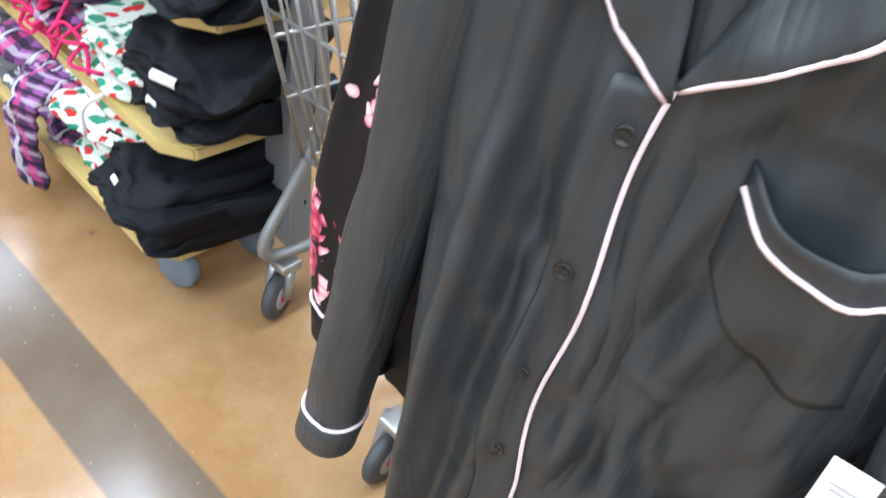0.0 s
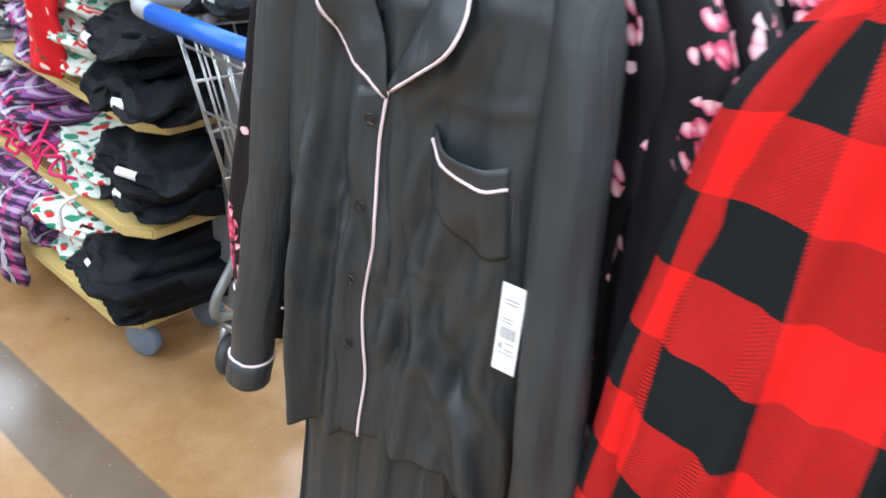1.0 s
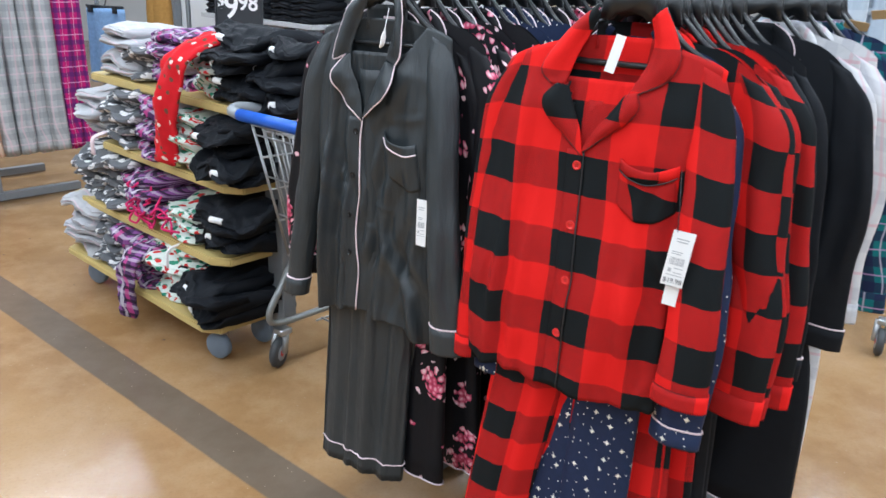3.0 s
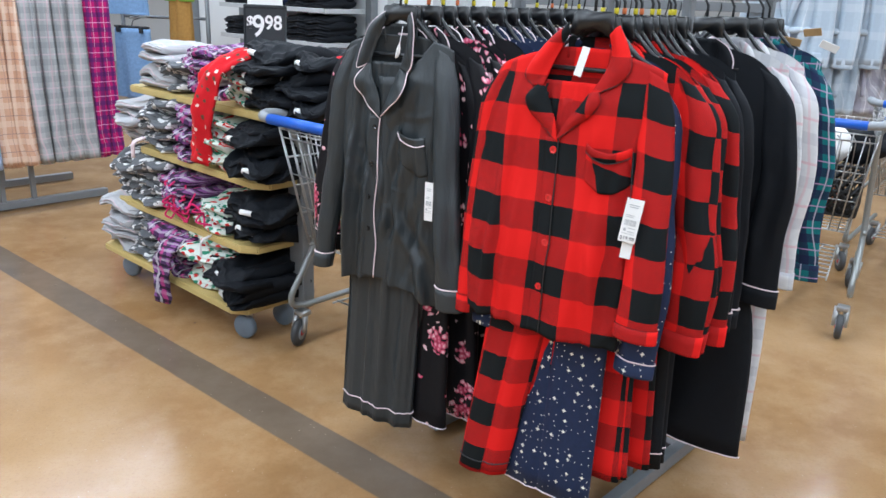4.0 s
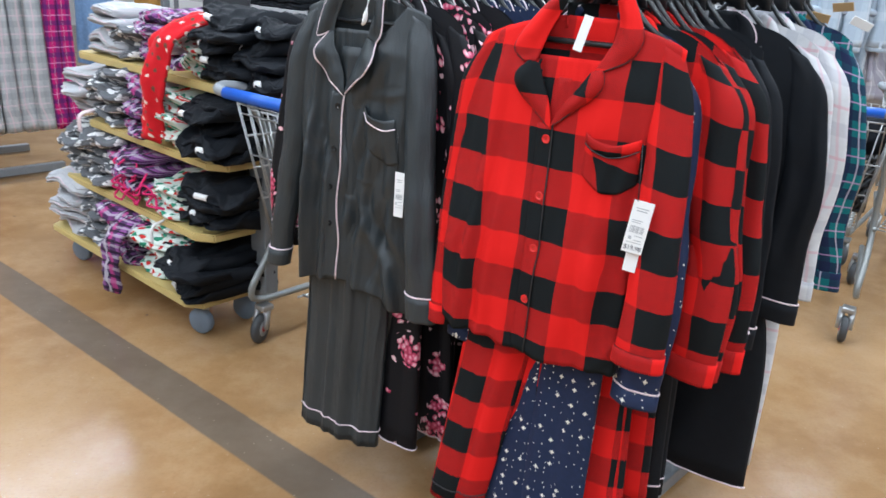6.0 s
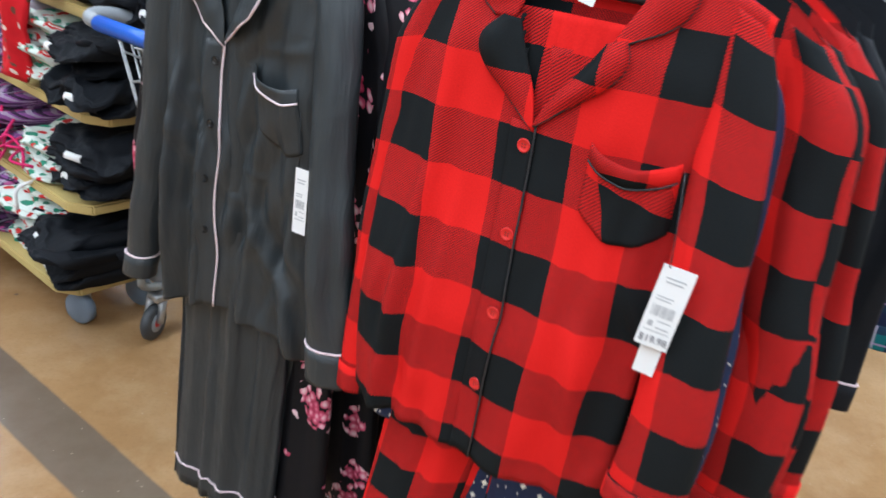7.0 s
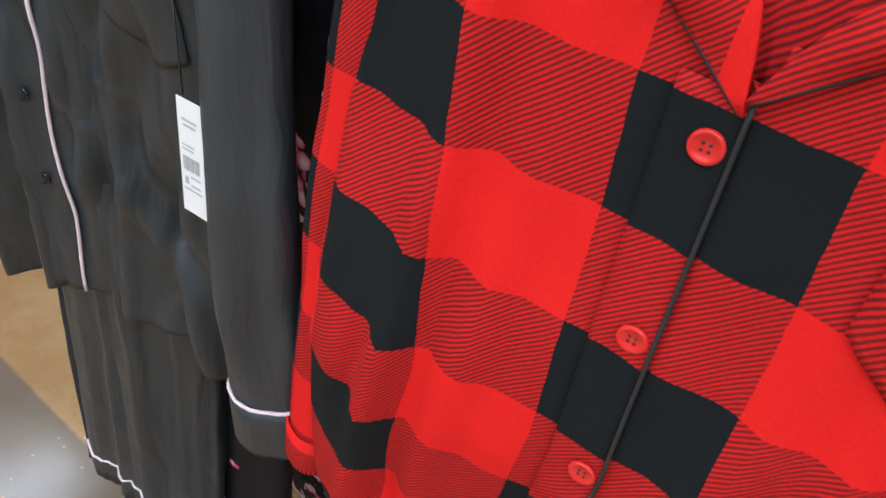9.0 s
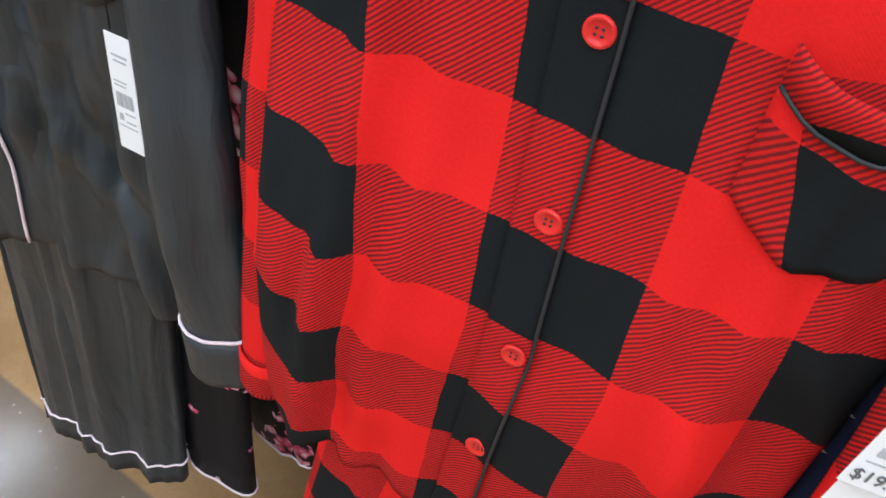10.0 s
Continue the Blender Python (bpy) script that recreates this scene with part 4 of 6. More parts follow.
def garment_rack():
    s = thing("garment_rack", Matrix.Identity(4), "grey steel two-rail garment rack full of pajama sets", "clothes rack")
    turn = pose(0, 0, 0, 0, 0, GRID)

    def bar(name, a0, b0, z0, a1, b1, z1, label=""):
        bm = bmesh.new()
        c = ab((a0 + a1) / 2, (b0 + b1) / 2, (z0 + z1) / 2)
        box(bm, (-(a1 - a0) / 2, -(b1 - b0) / 2, -(z1 - z0) / 2), ((a1 - a0) / 2, (b1 - b0) / 2, (z1 - z0) / 2), 0.003)
        bmesh.ops.transform(bm, matrix=Matrix.Translation(c) @ turn, verts=bm.verts)
        return part(name, bm, "rackgrey", s, label, False)

    for a in (BASE_L, BASE_R):
        bar("base_bar", a - 0.02, 0.80, 0.012, a + 0.02, 1.70, 0.062)
        for b in (0.84, 1.66):
            bm = bmesh.new()
            disc(bm, ab(a, b, 0.006), (0, 0, 1), 0.018, 0.012, 12, 0.002)
            part("foot", bm, "rubber", s)
    bar("cross_bar", BASE_L + 0.02, 1.30, 0.02, BASE_R - 0.02, 1.34, 0.058)
    for a, r in ((BASE_L, RAIL_L), (BASE_R, RAIL_R)):
        for b in (1.05, 1.60):
            bar("post", r - 0.014, b - 0.014, 0.04, r + 0.014, b + 0.014, 1.585)
            bar("foot_bracket", min(a, r) + 0.014, b - 0.012, 0.02, max(a, r) - 0.014, b + 0.012, 0.036)
    for r, b0 in ((RAIL_L, 0.44), (RAIL_R, 0.50)):
        bm = bmesh.new()
        tube(bm, [ab(r, b0, RAIL_Z), ab(r, 1.72, RAIL_Z)], 0.013, 12)
        part("rail", bm, "chrome", s, "zinc hanging rail")
    bar("top_bar", RAIL_L, 1.66, 1.556, RAIL_R, 1.69, 1.584)
    return s


garment_rack()


# ---- the sets that hang behind the two front ones ----
def plain_set(label, top, bottom, seed, pipe=None, clip=None, width=1.0, drop=0.0, legs=True, hem=0.69, sleeve_turn=0.0, legw=1.0, cuff_z=0.72):
    s = thing("pajama_set", Matrix.Identity(4), label, "pajamas", "pajama sets on the rack")
    w = width
    cut = Cut(hx=0.0, zv=1.25, top=1.43, half=(0.20 * w, 0.20 * w, 0.212 * w, 0.195 * w), mid=(0.0, 0.0, 0.0, 0.0), hem=(hem + 0.01, hem, hem + 0.01), fold=0.017, seed=seed, y0=0.0, deep=(0.022, 0.024, 0.022, 0.010), vee=0.07, shift=(seed * 0.37) % 0.15 if top == "plaid" else 0.0)
    body(cut, top, s, 26, 30, 0)
    for sx in (-1, 1):
        k0 = 0.010 * math.sin(seed * 2.3 + sx)
        outer = ((sx * 0.045, 1.448), (sx * 0.078, 1.428), (sx * 0.100, 1.39), (sx * 0.092, 1.35), (sx * 0.05, 1.335))
        inner = ((sx * 0.035, 1.440), (sx * 0.045, 1.424), (sx * 0.05, 1.40), (sx * 0.045, 1.37), (sx * 0.03, 1.335))
        bm, edge = ruled(outer, inner, 12, 4, 0.004, cut, 0.006)
        o = part("collar", bm, top, s)
        thicken(o, 0.002)
        if pipe:
            piping(edge, 0.002, pipe, o)
        sleeve(((sx * 0.168 * w, 0.0, 1.372), (sx * 0.208 * w, 0.0, 1.285), (sx * 0.236 * w + k0, -0.01, 1.08), (sx * 0.244 * w - k0, -0.015 - sleeve_turn, 0.90), (sx * 0.246 * w + 0.6 * k0, -0.015 - sleeve_turn, cuff_z)), (0.030, 0.045, 0.05, 0.05), (0.010, 0.024, 0.022, 0.020), top, s, cut, seed + sx, 0.055, pipe, n=30, sides=22, uvx=0.13 * sx, fold=0.014)
    rows = [[Vector((0.05 * -math.cos(math.pi * j / 6), 0.03 * math.sin(math.pi * j / 6), 1.40 + 0.048 * k / 3)) for k in range(4)] for j in range(7)]
    thicken(part("collar_stand", sheet(rows, [[(p.x, p.z) for p in r] for r in rows]), top, s), 0.002)
    if pipe:
        piping([Vector((0.062 + 0.010 * i, cut.front_y(0.062 + 0.010 * i, 1.165) - 0.004, 1.165 - 0.008 * math.sin(i * 0.35))) for i in range(10)], 0.0019, pipe, s, "pocket_piping")
        z0 = 1.22
        piping([Vector((0.004, cut.front_y(0.0, z0 - i * 0.05) - 0.002, z0 - i * 0.05)) for i in range(11)], 0.0019, pipe, s)
    if legs:
        for sx in (-1, 1):
            leg(((sx * 0.045, 0.004, 1.30), (sx * 0.05, 0.004, 0.90), (sx * 0.055 * legw, 0.0, 0.60), (sx * 0.062 * legw, -0.004, 0.20 + drop)), (0.07, 0.078 * legw, 0.085 * legw), (0.014, 0.022, 0.024), bottom, s, seed + 4 + sx, 0.05 * sx, 22, 24, band=0.055 if pipe else None, pipe=pipe)
    hanger(s, 0.0, 1.507, 0.165, clip, 0.0)
    return s


def hang(rail, b, turn, dx=0.0):
    p = ab(rail + dx, b)
    k = math.sin(b * 91.7 + rail * 13)
    return Matrix.Translation((p.x, p.y, RAIL_Z)) @ pose(0, 0, 0, 1.2 * math.sin(b * 57.3), 2.2 * k, turn) @ pose(0, 0, -RAIL_Z)


def hang_all(rows):
    """rows: template, rail, b, turn. The first use of a template places it, later ones copy it."""
    used = set()
    for s, rail, b, turn, dx in rows:
        if s in used:
            copy_thing(s, hang(rail, b, turn, dx))
        else:
            s.matrix_world = hang(rail, b, turn, dx)
            used.add(s)


FLORAL = plain_set("black floral satin pajama set with pink blossoms and pale piping", "floral", "floral", 20.0, "piping", "yellow", 1.07)
FLORAL_B = plain_set("black pajama set with pink blossom print on a hanger", "floral", "floral", 23.0, "piping", "orange", 1.03, sleeve_turn=0.02)
NAVY = plain_set("navy pajama set with pale star print and white piping", "navy", "navy", 26.0, "piping", "yellow", 0.91, -0.02, hem=0.66, sleeve_turn=0.01, cuff_z=0.645)
PLAID_A = plain_set("red and black buffalo plaid pajama set", "plaid", "plaid", 29.0, None, "yellow", 1.10, 0.06, hem=0.72)
PLAID_B = plain_set("red and black checked fleece pajama set", "plaid", "plaid", 32.0, None, "orange", 1.14, 0.05, hem=0.70, sleeve_turn=0.015)
BLACK = plain_set("black pajama set with thin white piping", "black", "black", 35.0, "piping", "yellow", 1.0, 0.02)
BLACK_B = plain_set("loose black satin pajama set with white piping", "black", "black", 38.0, "piping", None, 1.16, 0.0, hem=0.66, legw=2.15)
WHITE = plain_set("white and grey soft plaid pajama set", "whiteplaid", "whiteplaid", 41.0, None, None, 1.0, -0.05, hem=0.60, legw=1.75)
TEAL = plain_set("teal and navy plaid pajama top", "teal", "teal", 44.0, None, None, 0.98, 0.0, False)
hang_all([
    (FLORAL, RAIL_L, 0.578, -29, -0.036), (FLORAL_B, RAIL_L, 0.632, -38, 0.0), (FLORAL, RAIL_L, 0.685, -42, 0.0), (FLORAL_B, RAIL_L, 0.75, -45, 0.0), (FLORAL, RAIL_L, 0.82, -40, 0.0),
    # last three sets of this row are added to darken the background gap
    (NAVY, RAIL_L, 0.92, -43, 0.0), (NAVY, RAIL_L, 0.98, -40, 0.0), (NAVY, RAIL_L, 1.04, -44, 0.0), (FLORAL, RAIL_L, 1.14, -42, 0.0), (FLORAL_B, RAIL_L, 1.22, -41, 0.0), (BLACK, RAIL_L, 1.30, -43, 0.0), (FLORAL, RAIL_L, 1.38, -42, 0.0),
    (NAVY, RAIL_R, 0.645, -34, -0.010), (PLAID_A, RAIL_R, 0.682, -38, 0.0), (PLAID_B, RAIL_R, 0.722, -41, 0.0), (PLAID_A, RAIL_R, 0.760, -40, 0.01), (PLAID_B, RAIL_R, 0.798, -43, 0.0), (PLAID_A, RAIL_R, 0.835, -42, 0.015),
    (BLACK, RAIL_R, 0.885, -42, 0.0), (BLACK, RAIL_R, 0.93, -40, 0.01), (BLACK, RAIL_R, 0.98, -43, 0.0), (BLACK_B, RAIL_R, 1.17, -37, 0.0),
    (WHITE, RAIL_R, 1.32, -42, 0.01), (WHITE, RAIL_R, 1.40, -40, 0.02), (TEAL, RAIL_R, 1.50, -42, 0.02), (TEAL, RAIL_R, 1.58, -44, 0.01),
])


# ---- shelf trolley with folded stacks ----
TU, TN = Vector((0.758, -0.652, 0)), Vector((0.652, 0.758, 0))
T0 = Vector((-0.489, 1.322, 0))
TTURN = -40.7


def tr(u, n, z=0.0):
    return T0 + TU * u + TN * n + Vector((0, 0, z))


SHELVES = ((0.178, -1.34, -0.02, 0.0), (0.466, -1.29, 0.02, 0.04), (0.752, -1.02, 0.055, 0.09), (1.036, -1.20, 0.10, 0.15))


def trolley():
    s = thing("shelf_trolley", Matrix.Translation(T0) @ pose(0, 0, 0, 0, 0, TTURN), "rolling display trolley with four tan board shelves and grey posts", "display trolley")
    for z, u0, u1, n0 in SHELVES:
        bm = bmesh.new()
        prism(bm, [(u0 + 0.03, n0), (u1 - 0.07, n0), (u1, n0 + 0.05), (u1, n0 + 0.30), (u1 - 0.04, n0 + 0.36), (u0 + 0.03, n0 + 0.36), (u0, n0 + 0.33), (u0, n0 + 0.04)], z - 0.034, z)
        bmesh.ops.bevel(bm, geom=bm.edges[:], offset=0.006, segments=2, affect="EDGES")
        part("shelf", bm, "board", s, "tan painted board shelf", False)
    for u, n in ((-0.85, 0.34), (-0.60, 0.34), (0.035, 0.28)):
        bm = bmesh.new()
        w = 0.045 if u < 0 else 0.05
        box(bm, (u - w, n, 0.145), (u + w, n + 0.06, 1.03), 0.004)
        part("post", bm, "rackgrey", s, "grey steel post", False)
    for u in (-1.19, -0.10):
        for n in (0.085, 0.30):
            bm = bmesh.new()
            disc(bm, (u, n, 0.058), (0.35, -1, 0), 0.056, 0.034, 28, 0.006)
            w = part("wheel", bm, "bumper", s, "blue-grey rubber wheel")
            bm = bmesh.new()
            box(bm, (u - 0.02, n - 0.004, 0.09), (u + 0.02, n + 0.03, 0.136), 0.003)
            part("bracket", bm, "chrome", w)
    return s


trolley()


def folded(name, label, material, w, d, h, seed, sticker=False, group="folded clothes on the trolley", mess=1.0):
    """One folded garment; its rounded fold faces -y, its base is at z = 0."""
    s = thing(name, Matrix.Identity(4), label, "folded clothes", group)
    n, m = 40, 64
    rows, uvs = [], []
    for i in range(n + 1):
        x = (i / n - 0.5) * w
        e = 1 - 0.16 * abs(2 * i / n - 1) ** 6
        row, uv, arc, last = [], [], 0.0, None
        for k in range(m + 1):
            th = 2 * math.pi * k / m
            c, q = math.cos(th), math.sin(th)
            y = d / 2 * math.copysign(abs(c) ** 0.55, c) * e
            z = h / 2 * math.copysign(abs(q) ** 0.75, q)
            if c < 0:
                for f in (-0.20 + 0.05 * math.sin(seed), 0.16 + 0.05 * math.cos(seed * 2.1)):
                    y += 0.011 * math.exp(-((z / h - f - 0.10 * math.sin(x * 13 + seed)) / 0.075) ** 2)
            nn = Vector((x * 9, y * 7, seed * 3 + z * 10))
            z += mess * 0.009 * (0.5 - abs(noise.noise(Vector((x * 16 + seed, y * 9, seed * 1.3))))) * (1.0 if q > 0 else 0.3)
            ridge = 1 - min(1.0, 3.2 * abs(noise.noise(Vector((x * 13 + y * 9, y * 22 - x * 8, seed * 2.9)))))
            z += mess * 0.0045 * ridge * (1.0 if q > 0 else 0.2)
            y -= mess * 0.006 * (1 - min(1.0, 3.2 * abs(noise.noise(Vector((x * 21 + seed, z * 30 + x * 6, seed)))))) * (1.0 if c < 0 else 0.0)
            z += mess * 0.016 * noise.noise(nn) + mess * 0.45 * h * noise.noise(Vector((x * 5, y * 5, seed)))
            y += mess * 0.034 * noise.noise(Vector((x * 7, z * 9, seed + 9))) + 0.010 * noise.noise(nn + Vector((9, 2, 1)))
            p = Vector((x + 0.008 * noise.noise(nn * 1.3), y, z + h / 2))
            if last is not None:
                arc += (p - last).length
            last = p
            if k < m:
                row.append(p)
            uv.append((x + seed * 0.13, arc + seed * 0.07))
        rows.append(row)
        uvs.append(uv)
    bm = sheet(rows, uvs, True)
    bmesh.ops.holes_fill(bm, edges=[e for e in bm.edges if e.is_boundary], sides=0)
    part("cloth", bm, material, s)
    if sticker:
        r2, u2 = [], []
        for i in range(6):
            k = (12 + i * 0.8) * m / 28
            row = []
            for x in (-0.32 * w, -0.32 * w + 0.056):
                th = 2 * math.pi * k / m
                c, q = math.cos(th), math.sin(th)
                row.append(Vector((x + (seed % 3) * 0.045, d / 2 * math.copysign(abs(c) ** 0.55, c) - 0.012, h / 2 * math.copysign(abs(q) ** 0.75, q) + h / 2 + 0.002)))
            r2.append(row)
            u2.append([(0, 0), (0, 0)])
        thicken(part("size_strip", sheet(r2, u2), "paper", s, "white size strip"), 0.001)
    return s


KINDS = {
    "greyplaid": "folded pale grey plaid pajama trousers",
    "greyprint": "folded dark grey printed pajama trousers",
    "purple": "folded purple plaid pajama trousers",
    "mint": "folded white holiday print pajama trousers",
    "black": "folded black pajama trousers with white size strip",
}
TEMPLATES, FIRST = {}, set()
for i, (k, lab) in enumerate(KINDS.items()):
    for j in range(3):
        TEMPLATES[k, j] = folded("folded_trousers", lab, "heather" if k == "greyplaid" else k, 0.24 + 0.015 * j, 0.40 if k == "black" else 0.36, 0.042 + 0.005 * j, 3.0 * i + j, k == "black" and j > 0, mess=(0.8 + 0.25 * j) if k == "greyplaid" else (1.0 + 0.5 * j) if k != "black" else 1.7 + 0.5 * j)
rng = random.Random(5)


def stack(kind, u0, u1, z, height, n=0.21, spread=1.0, lean=0.0):
    top, k = z, 0
    while top < z + height - 0.02:
        key = (kind, rng.randrange(3))
        s = TEMPLATES[key]
        lift = (0.042 + 0.005 * key[1]) * 0.93
        w = 0.24 + 0.015 * key[1]
        sx = (u1 - u0) / w * rng.uniform(0.94, 1.06)
        p = tr((u0 + u1) / 2 + rng.uniform(-0.012, 0.012) * spread + lean * (top - z), n + rng.uniform(-0.024, 0.024) * spread, top)
        m = Matrix.Translation(p) @ pose(0, 0, 0, rng.uniform(-2, 2) * spread, rng.uniform(-2.5, 2.5) * spread, TTURN + rng.uniform(-9, 9) * spread)
        if key in FIRST:
            o = copy_thing(s, m)
        else:
            s.matrix_world = m
            FIRST.add(key)
            o = s
        o.scale = (sx, 1.0, 1.0)
        top += lift
        k += 1


SH1, SH2, SH3, SH4 = 1.038, 0.754, 0.468, 0.180
for kind, u0, u1, z, h, n, sp in (
    ("greyplaid", -1.34, -1.02, SH4, 0.24, 0.20, 1.3), ("greyprint", -1.04, -0.80, SH4, 0.23, 0.20, 1.2), ("purple", -0.80, -0.52, SH4, 0.22, 0.20, 1.8), ("mint", -0.52, -0.22, SH4, 0.24, 0.21, 1.4), ("black", -0.26, 0.01, SH4, 0.15, 0.17, 3.2),
    ("greyprint", -1.28, -1.00, SH3, 0.22, 0.23, 1.4), ("greyprint", -1.00, -0.74, SH3, 0.24, 0.23, 1.4), ("purple", -0.76, -0.44, SH3, 0.21, 0.22, 1.8), ("mint", -0.43, -0.20, SH3, 0.14, 0.20, 1.6), ("black", -0.22, 0.04, SH3, 0.18, 0.25, 2.8),
    ("greyplaid", -1.30, -0.98, SH2, 0.19, 0.28, 1.8), ("greyprint", -0.98, -0.70, SH2, 0.22, 0.28, 1.3), ("purple", -0.70, -0.44, SH2, 0.23, 0.28, 1.2), ("mint", -0.41, -0.17, SH2, 0.22, 0.26, 1.4), ("black", -0.18, 0.07, SH2, 0.23, 0.28, 2.4),
    ("greyplaid", -1.12, -0.82, SH1, 0.20, 0.36, 1.4), ("greyprint", -0.90, -0.68, SH1, 0.13, 0.34, 1.4), ("purple", -0.70, -0.42, SH1, 0.23, 0.36, 1.6), ("mint", -0.34, -0.14, SH1, 0.18, 0.33, 1.4), ("black", -0.15, 0.11, SH1, 0.26, 0.36, 2.6), ("black", 0.02, 0.22, SH1, 0.20, 0.38, 2.4),
):
    if kind in KINDS:
        stack(kind, u0, u1, z, h, n, sp)


def drape(name, label, material, pts, widths, seed):
    """A trouser leg thrown over a shelf edge: a doubled strip of cloth that follows pts."""
    s = thing(name, Matrix.Translation(T0) @ pose(0, 0, 0, 0, 0, TTURN), label, "clothes")
    n, m = 44, 14
    c = spline(pts, n)
    rows, uvs = [], []
    for i, p in enumerate(c):
        t = i / n
        w = interp(t * (len(widths) - 1), range(len(widths)), widths)
        row = []
        for k in range(m + 1):
            x = (k / m - 0.5) * w
            out = 0.020 * noise.noise(Vector((x * 30, t * 5, seed))) + 0.012 * noise.noise(Vector((x * 45, t * 16, seed + 3))) + 0.022 * math.sin(math.pi * k / m)
            row.append(Vector((p.x + x + 0.008 * noise.noise(Vector((0, t * 9, seed))), p.y - 0.012 * math.cos(math.pi * k / m * 2 - math.pi) * 0.5 - out, p.z + out * 0.6 + 0.10 * x * (1 - t))))
        rows.append(row)
        uvs.append([((k / m) * w + seed, t * 0.7) for k in range(m + 1)])
    thicken(part("cloth", sheet(rows, uvs), material, s), 0.012)
    return s


drape("loose_trousers", "red holiday print leggings hanging over the shelf edge", "redprint", ((-0.12, 0.46, 1.27), (-0.15, 0.34, 1.282), (-0.195, 0.20, 1.262), (-0.245, 0.085, 1.185), (-0.292, 0.055, 1.05), (-0.332, 0.052, 0.90), (-0.36, 0.055, 0.775)), (0.18, 0.20, 0.20, 0.18, 0.15, 0.135, 0.10), 50.0)
drape("loose_trousers", "purple plaid trouser leg hanging over the bottom shelf", "purple", ((-0.54, 0.12, 0.385), (-0.565, 0.04, 0.37), (-0.585, -0.03, 0.31), (-0.60, -0.045, 0.20), (-0.612, -0.04, 0.055)), (0.20, 0.18, 0.14, 0.11, 0.10), 52.0)

ribbons = thing("ribbon_bundle", Matrix.Translation(T0) @ pose(0, 0, 0, 0, 0, TTURN), "tangle of hot pink drawstring ribbons on folded clothes", "ribbons")
rib = random.Random(17)
for k in range(11):
    u, z = rib.uniform(-0.66, -0.40), rib.uniform(0.54, 0.66)
    pts = [(u, 0.07, z + 0.02)]
    for j in range(5):
        u, z = u + rib.uniform(-0.035, 0.055), max(0.478, z + rib.uniform(-0.045, 0.022))
        pts.append((u, 0.018 + rib.uniform(-0.022, 0.03), z))
    part("ribbon", tube(bmesh.new(), spline(pts, 24), 0.0048, 6), "pink", ribbons)
for u, z in ((-0.86, 0.80), (-0.845, 0.80), (-0.28, 0.44)):
    bm = bmesh.new()
    tube(bm, spline([(u, 0.05, z + 0.02), (u, -0.008, z), (u - 0.005, -0.012, z - 0.07)], 10), 0.006, 6)
    part("ribbon", bm, "paper" if u > -0.5 else "piping", ribbons, "pale drawstring")

# price sign on the trolley
sign = thing("price_sign", Matrix.Translation((-0.50, 1.93, 1.235)) @ pose(0, 0, 0, -4, 0, -12), "black price sign with white numerals on a stand", "sign")
bm = bmesh.new()
box(bm, (-0.098, -0.006, 0.045), (0.098, 0.006, 0.215), 0.004)
plate = part("plate", bm, "signblack", sign, "", False)
bm = bmesh.new()
box(bm, (-0.088, -0.004, 0.222), (0.088, 0.002, 0.40), 0.002)
part("card", bm, "paper", sign, "white sale card", False)
bm = bmesh.new()
for z, w in ((0.255, 0.05), (0.275, 0.06), (0.32, 0.07)):
    box(bm, (-w, -0.0062, z), (w, -0.0045, z + 0.008), 0)
part("small_print", bm, "paleink", sign, "rows of small print", False)
bm = bmesh.new()
box(bm, (-0.106, -0.010, 0.212), (0.106, 0.010, 0.226), 0.002)
box(bm, (-0.106, -0.008, 0.03), (-0.098, 0.010, 0.224), 0.002)
box(bm, (0.098, -0.008, 0.03), (0.106, 0.010, 0.224), 0.002)
tube(bm, [(0, 0.008, 0.05), (0, 0.008, -0.19)], 0.008, 8)
part("stand", bm, "signblack", sign, "", False)
for text, x, z, size in (("$", -0.072, 0.125, 0.070), ("9", -0.030, 0.085, 0.135), ("98", 0.046, 0.118, 0.088)):
    cu = bpy.data.curves.new("numeral", "FONT")
    cu.body, cu.size, cu.align_x, cu.extrude, cu.offset = text, size, "CENTER", 0.0006, 0.0015
    tmp = bpy.data.objects.new("tmp", cu)
    scene.collection.objects.link(tmp)
    bpy.context.view_layer.update()
    me = bpy.data.meshes.new_from_object(tmp.evaluated_get(bpy.context.evaluated_depsgraph_get()))
    bpy.data.objects.remove(tmp)
    me.transform(pose(x, -0.0075, z, 90, 0, 0))
    me.materials.clear()
    me.materials.append(M["paper"])
    new("numeral", me).parent = plate


